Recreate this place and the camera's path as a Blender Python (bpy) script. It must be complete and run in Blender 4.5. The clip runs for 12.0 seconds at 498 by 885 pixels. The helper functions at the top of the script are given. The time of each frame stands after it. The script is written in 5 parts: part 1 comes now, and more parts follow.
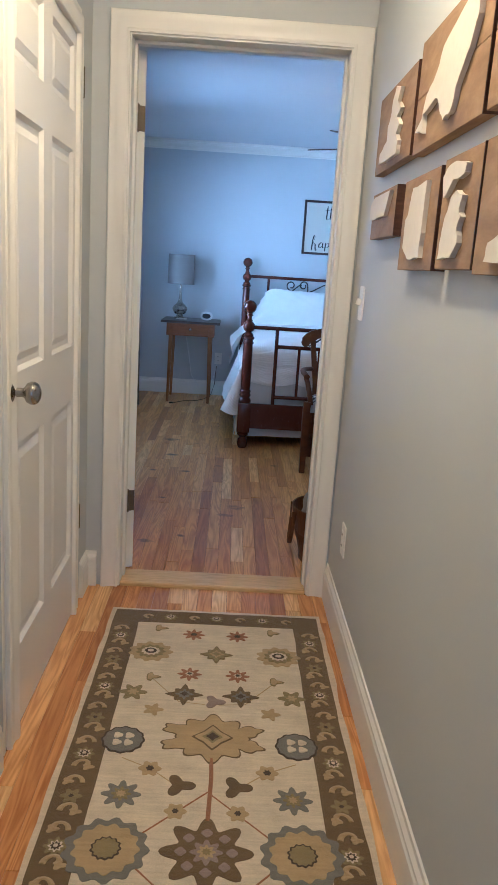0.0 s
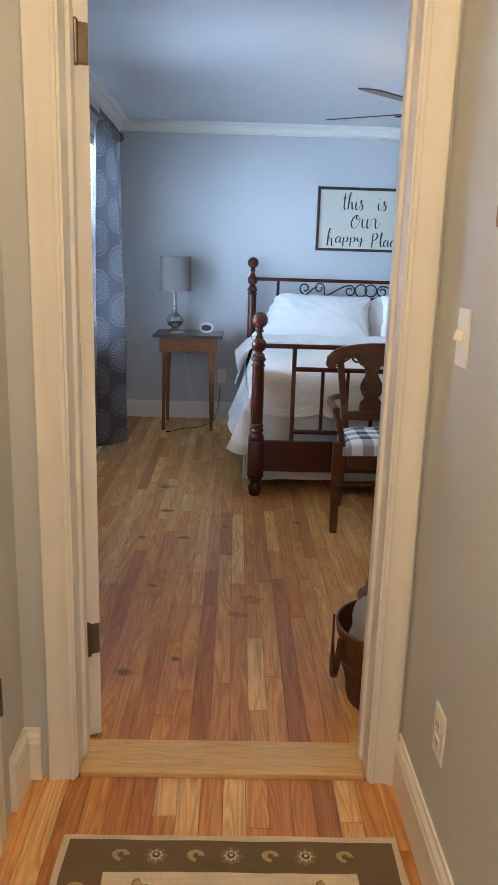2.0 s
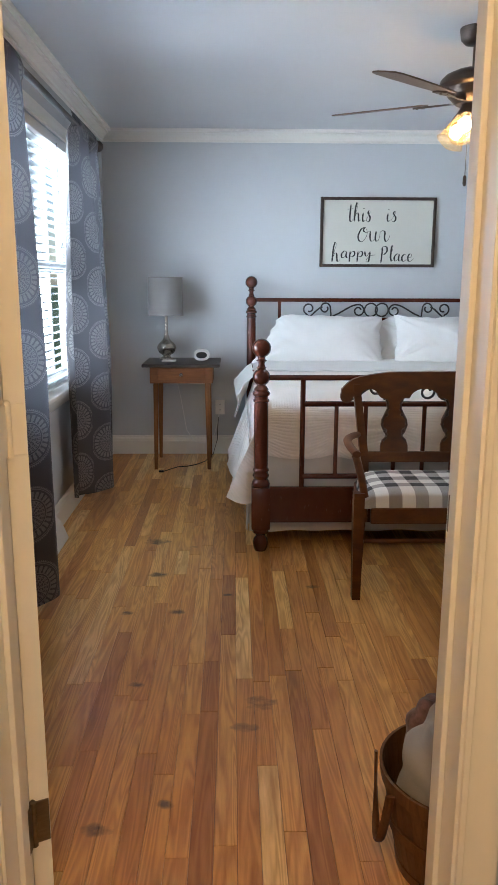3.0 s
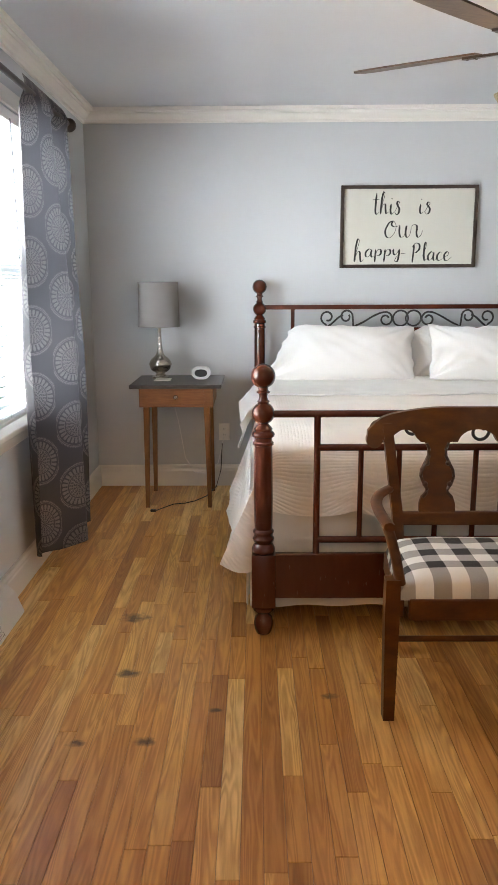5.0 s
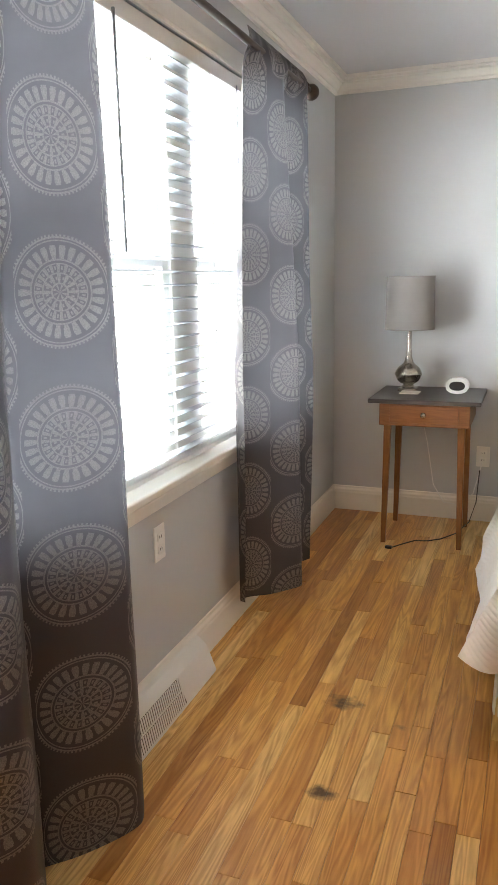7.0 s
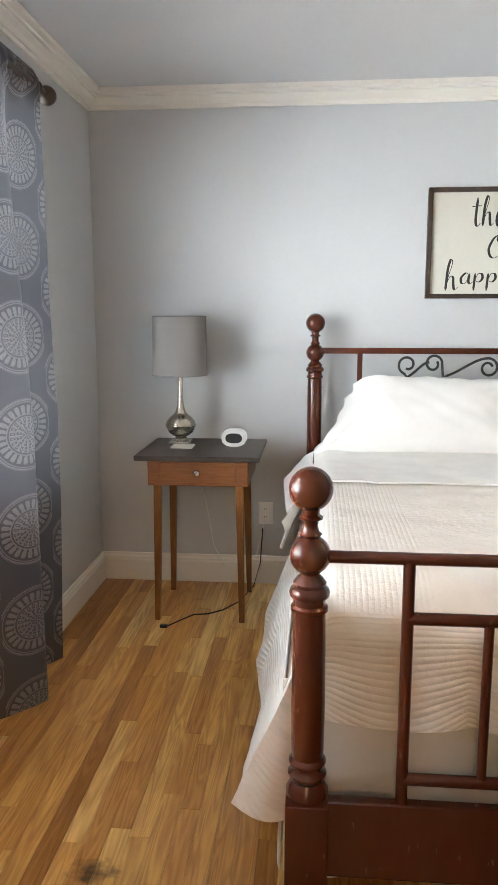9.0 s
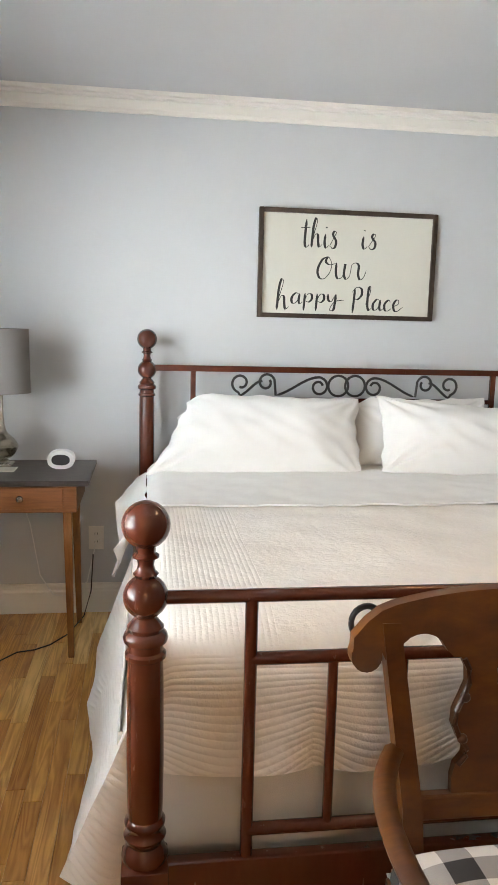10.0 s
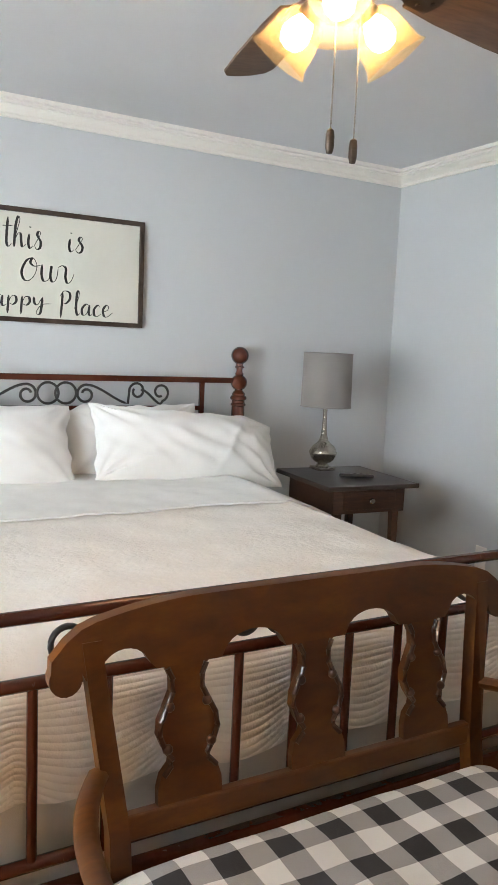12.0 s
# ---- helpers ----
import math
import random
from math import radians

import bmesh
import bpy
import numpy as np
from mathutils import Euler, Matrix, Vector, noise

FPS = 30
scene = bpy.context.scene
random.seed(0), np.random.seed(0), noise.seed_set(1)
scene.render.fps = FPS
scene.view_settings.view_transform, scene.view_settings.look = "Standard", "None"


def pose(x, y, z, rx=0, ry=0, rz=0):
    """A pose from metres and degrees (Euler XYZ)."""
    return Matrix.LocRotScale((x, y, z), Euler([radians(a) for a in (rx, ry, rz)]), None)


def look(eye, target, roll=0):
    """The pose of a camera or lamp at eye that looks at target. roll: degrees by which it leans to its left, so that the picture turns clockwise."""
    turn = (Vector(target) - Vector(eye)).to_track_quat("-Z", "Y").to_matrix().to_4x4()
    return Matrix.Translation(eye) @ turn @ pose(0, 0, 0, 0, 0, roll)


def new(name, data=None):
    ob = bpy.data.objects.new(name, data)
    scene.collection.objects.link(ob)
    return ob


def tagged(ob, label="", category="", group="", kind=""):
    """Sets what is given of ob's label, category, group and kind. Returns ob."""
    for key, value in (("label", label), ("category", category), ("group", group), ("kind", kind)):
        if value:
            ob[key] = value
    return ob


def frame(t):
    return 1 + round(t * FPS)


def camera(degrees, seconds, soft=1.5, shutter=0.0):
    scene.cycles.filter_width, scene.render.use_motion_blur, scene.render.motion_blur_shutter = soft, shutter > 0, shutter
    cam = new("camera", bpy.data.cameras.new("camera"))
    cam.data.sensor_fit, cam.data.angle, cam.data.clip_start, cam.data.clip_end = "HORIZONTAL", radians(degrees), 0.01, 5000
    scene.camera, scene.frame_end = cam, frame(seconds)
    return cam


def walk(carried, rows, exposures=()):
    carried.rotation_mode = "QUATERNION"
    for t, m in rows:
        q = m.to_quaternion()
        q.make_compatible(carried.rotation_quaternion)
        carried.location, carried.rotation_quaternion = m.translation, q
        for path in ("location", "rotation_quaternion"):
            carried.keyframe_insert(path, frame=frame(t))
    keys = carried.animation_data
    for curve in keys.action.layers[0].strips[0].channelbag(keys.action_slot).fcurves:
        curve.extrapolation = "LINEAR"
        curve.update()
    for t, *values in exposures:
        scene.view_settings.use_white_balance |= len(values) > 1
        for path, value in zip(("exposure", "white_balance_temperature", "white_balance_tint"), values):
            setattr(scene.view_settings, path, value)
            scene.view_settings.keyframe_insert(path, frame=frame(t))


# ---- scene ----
# lamp powers and turns that are tuned by eye
WINDOW_W, HALL_DAY_W, BULB, HALL_BOWL = 1780.0, 9.0, 100.0, 235.0
BENCH_TURN, FAN_ANGLE, HALL_LAMP_Y = 0.0, 150.0, 1.75

cam = camera(36.9, 12.0)
PATH = [
    (0, (0.067, 0.262, 1.288), (0.132, 2.208, 0.831), 3.7),
    (0.5, (0.086, 0.494, 1.301), (0.181, 2.431, 0.81), 3.4),
    (1, (0.102, 0.778, 1.306), (0.166, 2.716, 0.817), 3.7),
    (1.5, (0.06, 1.079, 1.335), (0.13, 3.021, 0.862), 3.2),
    (2, (0.053, 1.376, 1.322), (0.099, 3.321, 0.856), 1.7),
    (2.5, (0.081, 1.719, 1.319), (0.101, 3.669, 0.873), 0.7),
    (3, (0.057, 1.991, 1.319), (0.099, 3.947, 0.903), 0.2),
    (3.2, (0.05, 2.109, 1.311), (0.1, 4.066, 0.902), 0.3),
    (4.8, (0.187, 2.762, 1.35), (0.207, 4.721, 0.949), -0.0),
    (5, (0.163, 2.836, 1.352), (0.146, 4.792, 0.935), -0.3),
    (5.5, (0.132, 2.971, 1.349), (-0.086, 4.909, 0.902), -1.2),
    (6, (0.136, 3.164, 1.357), (-0.35, 5.052, 0.911), -1.4),
    (6.5, (0.176, 3.342, 1.354), (-0.531, 5.162, 0.924), -1.2),
    (8.3, (0.158, 3.946, 1.373), (-0.312, 5.853, 0.996), -0.4),
    (8.5, (0.178, 3.974, 1.375), (-0.222, 5.899, 1.01), -0.3),
    (9, (0.2, 4.092, 1.363), (0.023, 6.056, 1.029), 0.0),
    (9.5, (0.189, 4.183, 1.372), (0.252, 6.157, 1.062), 0.8),
    (10, (0.194, 4.214, 1.377), (0.465, 6.174, 1.082), 1.4),
    (10.5, (0.2, 4.226, 1.377), (0.646, 6.156, 1.096), 2.1),
    (11, (0.204, 4.225, 1.379), (0.815, 6.11, 1.106), 2.7),
    (11.5, (0.219, 4.237, 1.373), (1.0, 6.059, 1.108), 2.8),
    (12, (0.263, 4.249, 1.379), (1.221, 5.986, 1.124), 2.5),
]
walk(cam, [(t, look(eye, target, roll)) for t, eye, target, roll in PATH],
     [(0.0, -0.42, 4050, 6), (1.0, -0.36, 4150, 6), (1.5, -0.36, 4500, 6), (2.0, -0.3, 4950, 7), (2.5, -0.35, 5400, 8), (3.2, -0.24, 5850, 10), (5.0, 0.04, 6650, 12), (5.5, 0.04, 6700, 12), (6.0, 0.20, 6850, 12), (6.5, 0.36, 7050, 12), (8.5, 0.06, 6550, 12), (9.0, 0.14, 6750, 11), (9.5, 0.1, 6850, 11), (11.0, 0.03, 6800, 11), (12.0, 0.05, 6600, 10)])

# ---- world, sun, large lights, exposure ----
world = bpy.data.worlds.new("world")
scene.world = world
world.use_nodes = True
wn = world.node_tree
sky = wn.nodes.new("ShaderNodeTexSky")
sky.sky_type = 'NISHITA'
sky.sun_disc = False
sky.sun_elevation = radians(48)
sky.sun_rotation = radians(60)
wn.links.new(sky.outputs[0], wn.nodes["Background"].inputs[0])
wn.nodes["Background"].inputs[1].default_value = 0.12

sun = new("sun", bpy.data.lights.new("sun", 'SUN'))
sun.data.energy = 2.0
sun.data.angle = radians(12)
sun.data.color = (1.0, 0.95, 0.88)
sun.matrix_world = look((8, 5, 9), (0, 0, 0))


def area_lamp(name, eye, target, w, h, watts, colour):
    ob = new(name, bpy.data.lights.new(name, 'AREA'))
    ob.data.shape = 'RECTANGLE'
    ob.data.size, ob.data.size_y, ob.data.energy, ob.data.color = w, h, watts, colour
    ob.matrix_world = look(eye, target)
    return ob


# daylight standing in the opening behind the twin windows
area_lamp("window_daylight", (-1.7, 6.25, 1.05), (0, 6.25, 1.05), 6.2, 3.6, WINDOW_W, (0.86, 0.94, 1.0))
# daylight from the room at the hall's other end
area_lamp("hall_daylight", (0.02, -2.35, 1.3), (0.02, 0, 1.2), 0.9, 1.6, HALL_DAY_W, (0.8, 0.9, 1.0))


# ---- mesh helpers ----
def part(name, bm, material, parent=None, label="", smooth=False, uv=False):
    bmesh.ops.recalc_face_normals(bm, faces=bm.faces)
    me = bpy.data.meshes.new(name)
    bm.to_mesh(me)
    bm.free()
    me.materials.append(material)
    if smooth:
        for p in me.polygons:
            p.use_smooth = True
        me.set_sharp_from_angle(angle=radians(38))
    ob = new(name, me)
    if parent is not None:
        ob.parent = parent
    if label:
        ob["label"] = label
    return ob


def thing(name, m, label, category, group="", kind=""):
    ob = new(name)
    ob.empty_display_size = 0.1
    ob.matrix_world = m
    return tagged(ob, label, category, group, kind)


def setting(ob, label, category):
    return tagged(ob, label, category, kind="structure")


def box(x0, x1, y0, y1, z0, z1, bevel=0.0, bm=None, m=None, seg=2):
    b = bmesh.new()
    r = bmesh.ops.create_cube(b, size=1.0)
    for v in r["verts"]:
        v.co = Vector((x0 + (v.co.x + .5) * (x1 - x0), y0 + (v.co.y + .5) * (y1 - y0), z0 + (v.co.z + .5) * (z1 - z0)))
    if bevel:
        bmesh.ops.bevel(b, geom=b.edges[:], offset=bevel, segments=seg, affect='EDGES', profile=0.5)
    if m is not None:
        b.transform(m)
    return merge(bm, b)


def merge(bm, b):
    if bm is None:
        return b
    me = bpy.data.meshes.new("tmp")
    b.to_mesh(me)
    b.free()
    bm.from_mesh(me)
    bpy.data.meshes.remove(me)
    return bm


def lathe(profile, seg=28, bm=None, m=None):
    """Turned shape about z from (radius, height) pairs."""
    b = bmesh.new()
    rings = []
    for r, z in profile:
        if r < 1e-5:
            rings.append([b.verts.new((0, 0, z))])
        else:
            rings.append([b.verts.new((r * math.cos(2 * math.pi * i / seg), r * math.sin(2 * math.pi * i / seg), z)) for i in range(seg)])
    for a, c in zip(rings, rings[1:]):
        for i in range(seg):
            j = (i + 1) % seg
            if len(a) == 1 and len(c) == 1:
                continue
            if len(a) == 1:
                b.faces.new((a[0], c[i], c[j]))
            elif len(c) == 1:
                b.faces.new((a[i], a[j], c[0]))
            else:
                b.faces.new((a[i], a[j], c[j], c[i]))
    if len(rings[0]) > 1:
        b.faces.new(rings[0][::-1])
    if len(rings[-1]) > 1:
        b.faces.new(rings[-1])
    if m is not None:
        b.transform(m)
    return merge(bm, b)


def ball_profile(r, zc, n=9, a0=-90, a1=90):
    return [(max(r * math.cos(radians(a0 + (a1 - a0) * i / n)), 0.0), zc + r * math.sin(radians(a0 + (a1 - a0) * i / n))) for i in range(n + 1)]


def tube(points, r, seg=10, bm=None, closed=False, flat=1.0, taper=None):
    """A round bar along points."""
    b = bmesh.new()
    P = [Vector(p) for p in points]
    n = len(P)
    rings = []
    ref = Vector((0.123, 0.3, 1)).normalized()
    for i, p in enumerate(P):
        a = P[(i - 1) % n] if (closed or i) else p
        c = P[(i + 1) % n] if (closed or i < n - 1) else p
        t = (c - a).normalized()
        u = t.cross(ref)
        if u.length < 1e-3:
            u = t.cross(Vector((1, 0, 0)))
        u.normalize()
        w = t.cross(u).normalized()
        rr = r if taper is None else r * (taper[0] + (taper[1] - taper[0]) * i / (n - 1))
        rings.append([b.verts.new(p + rr * (math.cos(2 * math.pi * k / seg) * u + flat * math.sin(2 * math.pi * k / seg) * w)) for k in range(seg)])
    pairs = list(zip(rings, rings[1:])) + ([(rings[-1], rings[0])] if closed else [])
    for a, c in pairs:
        for k in range(seg):
            b.faces.new((a[k], a[(k + 1) % seg], c[(k + 1) % seg], c[k]))
    if not closed:
        b.faces.new(rings[0][::-1])
        b.faces.new(rings[-1])
    return merge(bm, b)


def prism(poly, h0, h1, to3d, bevel=0.0, bm=None):
    """A flat outline (u, v) given thickness h0..h1; to3d maps (u, v, h)."""
    b = bmesh.new()
    lo = [b.verts.new(to3d(u, v, h0)) for u, v in poly]
    hi = [b.verts.new(to3d(u, v, h1)) for u, v in poly]
    n = len(poly)
    b.faces.new(lo[::-1])
    top = b.faces.new(hi)
    for i in range(n):
        b.faces.new((lo[i], lo[(i + 1) % n], hi[(i + 1) % n], hi[i]))
    if bevel:
        bmesh.ops.bevel(b, geom=[e for e in b.edges if len(e.link_faces) == 2 and abs(e.calc_face_angle(0)) > 1.2], offset=bevel, segments=2, affect='EDGES', profile=0.5)
    return merge(bm, b)


def moulding(path, profile, to3d, closed=False, bm=None):
    """Sweeps (offset, height) pairs along a polyline with mitred corners; to3d maps (u, v, height)."""
    b = bmesh.new()
    P = [Vector(p) for p in path]
    n = len(P)
    rings = []
    for i, p in enumerate(P):
        nb = []
        if closed or i:
            d = (p - P[i - 1]).normalized()
            nb.append(Vector((-d.y, d.x)))
        if closed or i < n - 1:
            d = (P[(i + 1) % n] - p).normalized()
            nb.append(Vector((-d.y, d.x)))
        off = nb[0] if len(nb) == 1 else (nb[0] + nb[1]) / (1 + nb[0].dot(nb[1]))
        rings.append([b.verts.new(to3d(p.x + off.x * o, p.y + off.y * o, h)) for o, h in profile])
    k = len(profile)
    for i in range(n if closed else n - 1):
        a, c = rings[i], rings[(i + 1) % n]
        for j in range(k):
            b.faces.new((a[j], a[(j + 1) % k], c[(j + 1) % k], c[j]))
    if not closed:
        b.faces.new(rings[0])
        b.faces.new(rings[-1][::-1])
    return merge(bm, b)


def sheet(nu, nv, f, thick=0.0, bm=None, uvf=None):
    """A cloth: a grid of f(u, v), u and v in 0..1."""
    b = bmesh.new()
    V = [[b.verts.new(f(i / nu, j / nv)) for j in range(nv + 1)] for i in range(nu + 1)]
    uvl = b.loops.layers.uv.new("UVMap") if uvf else None
    for i in range(nu):
        for j in range(nv):
            fc = b.faces.new((V[i][j], V[i + 1][j], V[i + 1][j + 1], V[i][j + 1]))
            if uvf:
                for lp, (a, c) in zip(fc.loops, ((i, j), (i + 1, j), (i + 1, j + 1), (i, j + 1))):
                    lp[uvl].uv = uvf(a / nu, c / nv)
    if thick:
        b.normal_update()
        bmesh.ops.recalc_face_normals(b, faces=b.faces)
        bmesh.ops.solidify(b, geom=b.faces[:], thickness=thick)
    return b if bm is None else merge(bm, b)


XY = lambda u, v, h: (u, v, h)
XZ = lambda u, v, h: (u, h, v)
YZ = lambda u, v, h: (h, u, v)


# ---- materials ----
def nodes_of(name):
    m = bpy.data.materials.new(name)
    m.use_nodes = True
    nt = m.node_tree
    return m, nt, nt.nodes["Principled BSDF"]


def N(nt, kind, **kw):
    n = nt.nodes.new(kind)
    for k, v in kw.items():
        n.inputs[k].default_value = v
    return n


def math_node(nt, op, a, b=None):
    n = nt.nodes.new("ShaderNodeMath")
    n.operation = op
    for i, v in enumerate((a, b)):
        if v is None:
            continue
        if isinstance(v, (int, float)):
            n.inputs[i].default_value = v
        else:
            nt.links.new(v, n.inputs[i])
    return n.outputs[0]


def mix_colour(nt, fac, a, b, blend='MIX'):
    n = nt.nodes.new("ShaderNodeMix")
    n.data_type = 'RGBA'
    n.blend_type = blend
    for sock, v in ((n.inputs[0], fac), (n.inputs[6], a), (n.inputs[7], b)):
        if isinstance(v, (int, float)):
            sock.default_value = v
        elif isinstance(v, tuple):
            sock.default_value = (*v, 1)
        else:
            nt.links.new(v, sock)
    return n.outputs[2]


def coords(nt, scale=(1, 1, 1), out="Object", jitter=False):
    tc = nt.nodes.new("ShaderNodeTexCoord")
    mp = nt.nodes.new("ShaderNodeMapping")
    mp.inputs["Scale"].default_value = scale
    nt.links.new(tc.outputs[out], mp.inputs["Vector"])
    if jitter:
        oi = nt.nodes.new("ShaderNodeObjectInfo")
        cm = nt.nodes.new("ShaderNodeCombineXYZ")
        for i, k in enumerate((37.0, 91.0, 13.0)):
            nt.links.new(math_node(nt, 'MULTIPLY', oi.outputs["Random"], k), cm.inputs[i])
        nt.links.new(cm.outputs[0], mp.inputs["Location"])
    return mp.outputs[0]


def noise_fac(nt, vec, scale, detail=3.0, rough=0.55, dist=0.0):
    n = N(nt, "ShaderNodeTexNoise", Scale=scale, Detail=detail, Roughness=rough, Distortion=dist)
    nt.links.new(vec, n.inputs["Vector"])
    return n.outputs["Fac"]


def ramp(nt, fac, stops):
    r = nt.nodes.new("ShaderNodeValToRGB")
    el = r.color_ramp.elements
    el[0].position, el[0].color = stops[0][0], (*stops[0][1], 1)
    el[1].position, el[1].color = stops[-1][0], (*stops[-1][1], 1)
    for p, c in stops[1:-1]:
        el.new(p).color = (*c, 1)
    nt.links.new(fac, r.inputs[0])
    return r.outputs[0]


def bump(nt, bsdf, height, strength, dist=0.002):
    b = N(nt, "ShaderNodeBump", Strength=strength, Distance=dist)
    nt.links.new(height, b.inputs["Height"])
    nt.links.new(b.outputs[0], bsdf.inputs["Normal"])


def paint(name, colour, rough=0.5, grain=60.0, amount=0.06, relief=0.15, spec=0.5):
    """Painted surface: slight unevenness at two scales and fine relief."""
    m, nt, p = nodes_of(name)
    v = coords(nt)
    big = noise_fac(nt, v, 1.3, 2)
    fine = noise_fac(nt, v, grain, 4)
    lo = tuple(c * (1 - amount) for c in colour)
    hi = tuple(min(c * (1 + amount), 1) for c in colour)
    nt.links.new(ramp(nt, math_node(nt, 'ADD', math_node(nt, 'MULTIPLY', big, 0.7), math_node(nt, 'MULTIPLY', fine, 0.3)), [(0.3, lo), (0.7, hi)]), p.inputs["Base Color"])
    p.inputs["Roughness"].default_value = rough
    p.inputs["Specular IOR Level"].default_value = spec
    bump(nt, p, fine, relief)
    return m


def wood(name, dark, mid, light, along=(1, 1, 1), rough=0.4, scale=1.0, coat=0.0, jitter=False, blotch=0.35):
    """Wood with grain drawn out along one axis: along gives the scale on each axis."""
    m, nt, p = nodes_of(name)
    v = coords(nt, along, jitter=jitter)
    g1 = noise_fac(nt, v, 9 * scale, 4, 0.6, 0.6)
    g2 = noise_fac(nt, v, 55 * scale, 3, 0.6)
    wv = N(nt, "ShaderNodeTexWave", Scale=5 * scale, Distortion=7.0, Detail=2.0)
    wv.bands_direction = 'DIAGONAL'
    nt.links.new(v, wv.inputs["Vector"])
    t = math_node(nt, 'ADD', math_node(nt, 'MULTIPLY', g1, 0.72), math_node(nt, 'ADD', math_node(nt, 'MULTIPLY', g2, 0.20), math_node(nt, 'MULTIPLY', wv.outputs["Fac"], 0.05)))
    col = ramp(nt, t, [(0.26, dark), (0.5, mid), (0.76, light)])
    bl = noise_fac(nt, coords(nt, (1, 1, 1), jitter=jitter), 4.0, 2)
    col = mix_colour(nt, math_node(nt, 'MULTIPLY', bl, blotch), col, dark)
    nt.links.new(col, p.inputs["Base Color"])
    nt.links.new(math_node(nt, 'ADD', math_node(nt, 'MULTIPLY', g2, 0.15), rough - 0.07), p.inputs["Roughness"])
    p.inputs["Coat Weight"].default_value = coat
    p.inputs["Specular IOR Level"].default_value = 0.35
    p.inputs["Coat Roughness"].default_value = 0.15
    bump(nt, p, g2, 0.05, 0.001)
    return m


def metal(name, colour, rough=0.35, brushed=40.0):
    m, nt, p = nodes_of(name)
    n = noise_fac(nt, coords(nt, (1, 1, 6)), brushed, 3)
    nt.links.new(ramp(nt, n, [(0.3, tuple(c * 0.75 for c in colour)), (0.7, colour)]), p.inputs["Base Color"])
    p.inputs["Metallic"].default_value = 1.0
    nt.links.new(math_node(nt, 'ADD', math_node(nt, 'MULTIPLY', n, 0.2), rough - 0.1), p.inputs["Roughness"])
    return m


def fabric(name, colour, weave=500.0, wrinkle=6.0, relief=0.3, rough=0.9, amount=0.05, translucent=0.0):
    m, nt, p = nodes_of(name)
    v = coords(nt)
    w1 = noise_fac(nt, v, wrinkle, 4, 0.6, 0.5)
    w2 = noise_fac(nt, v, weave, 2)
    t = math_node(nt, 'ADD', math_node(nt, 'MULTIPLY', w1, 0.6), math_node(nt, 'MULTIPLY', w2, 0.4))
    nt.links.new(ramp(nt, t, [(0.3, tuple(c * (1 - amount) for c in colour)), (0.7, tuple(min(1, c * (1 + amount)) for c in colour))]), p.inputs["Base Color"])
    p.inputs["Roughness"].default_value = rough
    p.inputs["Sheen Weight"].default_value = 0.2
    p.inputs["Specular IOR Level"].default_value = 0.2
    bump(nt, p, t, relief, 0.006)
    return m


M_WALL = paint("wall_paint", (0.545, 0.56, 0.568), 0.62, 180, 0.025, 0.08)
M_CEIL = paint("ceiling_paint", (0.66, 0.665, 0.67), 0.8, 120, 0.03, 0.1)
M_TRIM = paint("trim_paint", (0.81, 0.785, 0.725), 0.32, 90, 0.012, 0.015)
M_DOOR = paint("door_paint", (0.80, 0.785, 0.75), 0.35, 140, 0.03, 0.1)
M_PLATE = paint("plate_plastic", (0.82, 0.80, 0.75), 0.3, 40, 0.02, 0.02)
M_VENT = paint("vent_enamel", (0.80, 0.79, 0.76), 0.35, 60, 0.03, 0.03)
M_BRASS = metal("aged_brass", (0.20, 0.165, 0.12), 0.42)
M_NICKEL = metal("brushed_nickel", (0.45, 0.41, 0.35), 0.26, 220.0)
M_PEWTER = metal("brushed_pewter", (0.42, 0.39, 0.35), 0.24, 220.0)
M_BRONZE = metal("oil_rubbed_bronze", (0.10, 0.075, 0.06), 0.42)
M_IRON = paint("black_iron", (0.022, 0.02, 0.02), 0.45, 80, 0.2, 0.1)
M_CORD = paint("grey_plastic", (0.16, 0.165, 0.17), 0.4, 40, 0.05, 0.02)
M_BLACK = paint("black_plastic", (0.012, 0.012, 0.013), 0.35, 40, 0.1, 0.02)
M_WHITEPL = paint("white_plastic", (0.75, 0.75, 0.74), 0.3, 40, 0.02, 0.02)
M_BED = wood("cherry_stained_wood", (0.052, 0.011, 0.005), (0.072, 0.016, 0.007), (0.095, 0.023, 0.010), (2, 2, .5), 0.24, .6, 0.3)
M_BENCH = wood("walnut_stained_wood", (0.046, 0.012, 0.001), (0.105, 0.030, 0.002), (0.19, 0.061, 0.004), (.7, 3, 1.5), 0.42, 1.0, 0.03, blotch=.5)
M_GLAZE = wood("dark_glazed_walnut", (0.02, 0.006, 0.002), (0.045, 0.013, 0.003), (0.085, 0.028, 0.007), (1.5, 3, 1.5), 0.3, 1.0, 0.3)
M_PINE = wood("honey_pine", (0.13, 0.046, 0.010), (0.23, 0.09, 0.022), (0.32, 0.137, 0.037), (9, 9, 1), 0.42, 1.0, 0.1)
M_APRON = wood("honey_pine_apron", (0.11, 0.035, 0.01), (0.19, 0.066, 0.018), (0.26, 0.098, 0.03), (1, 9, 9), 0.42, 1.0, 0.1)
M_DARKTOP = wood("dark_stained_top", (0.02, 0.015, 0.013), (0.045, 0.034, 0.03), (0.09, 0.07, 0.062), (1.2, 9, 9), 0.38, 1.0, 0.1)
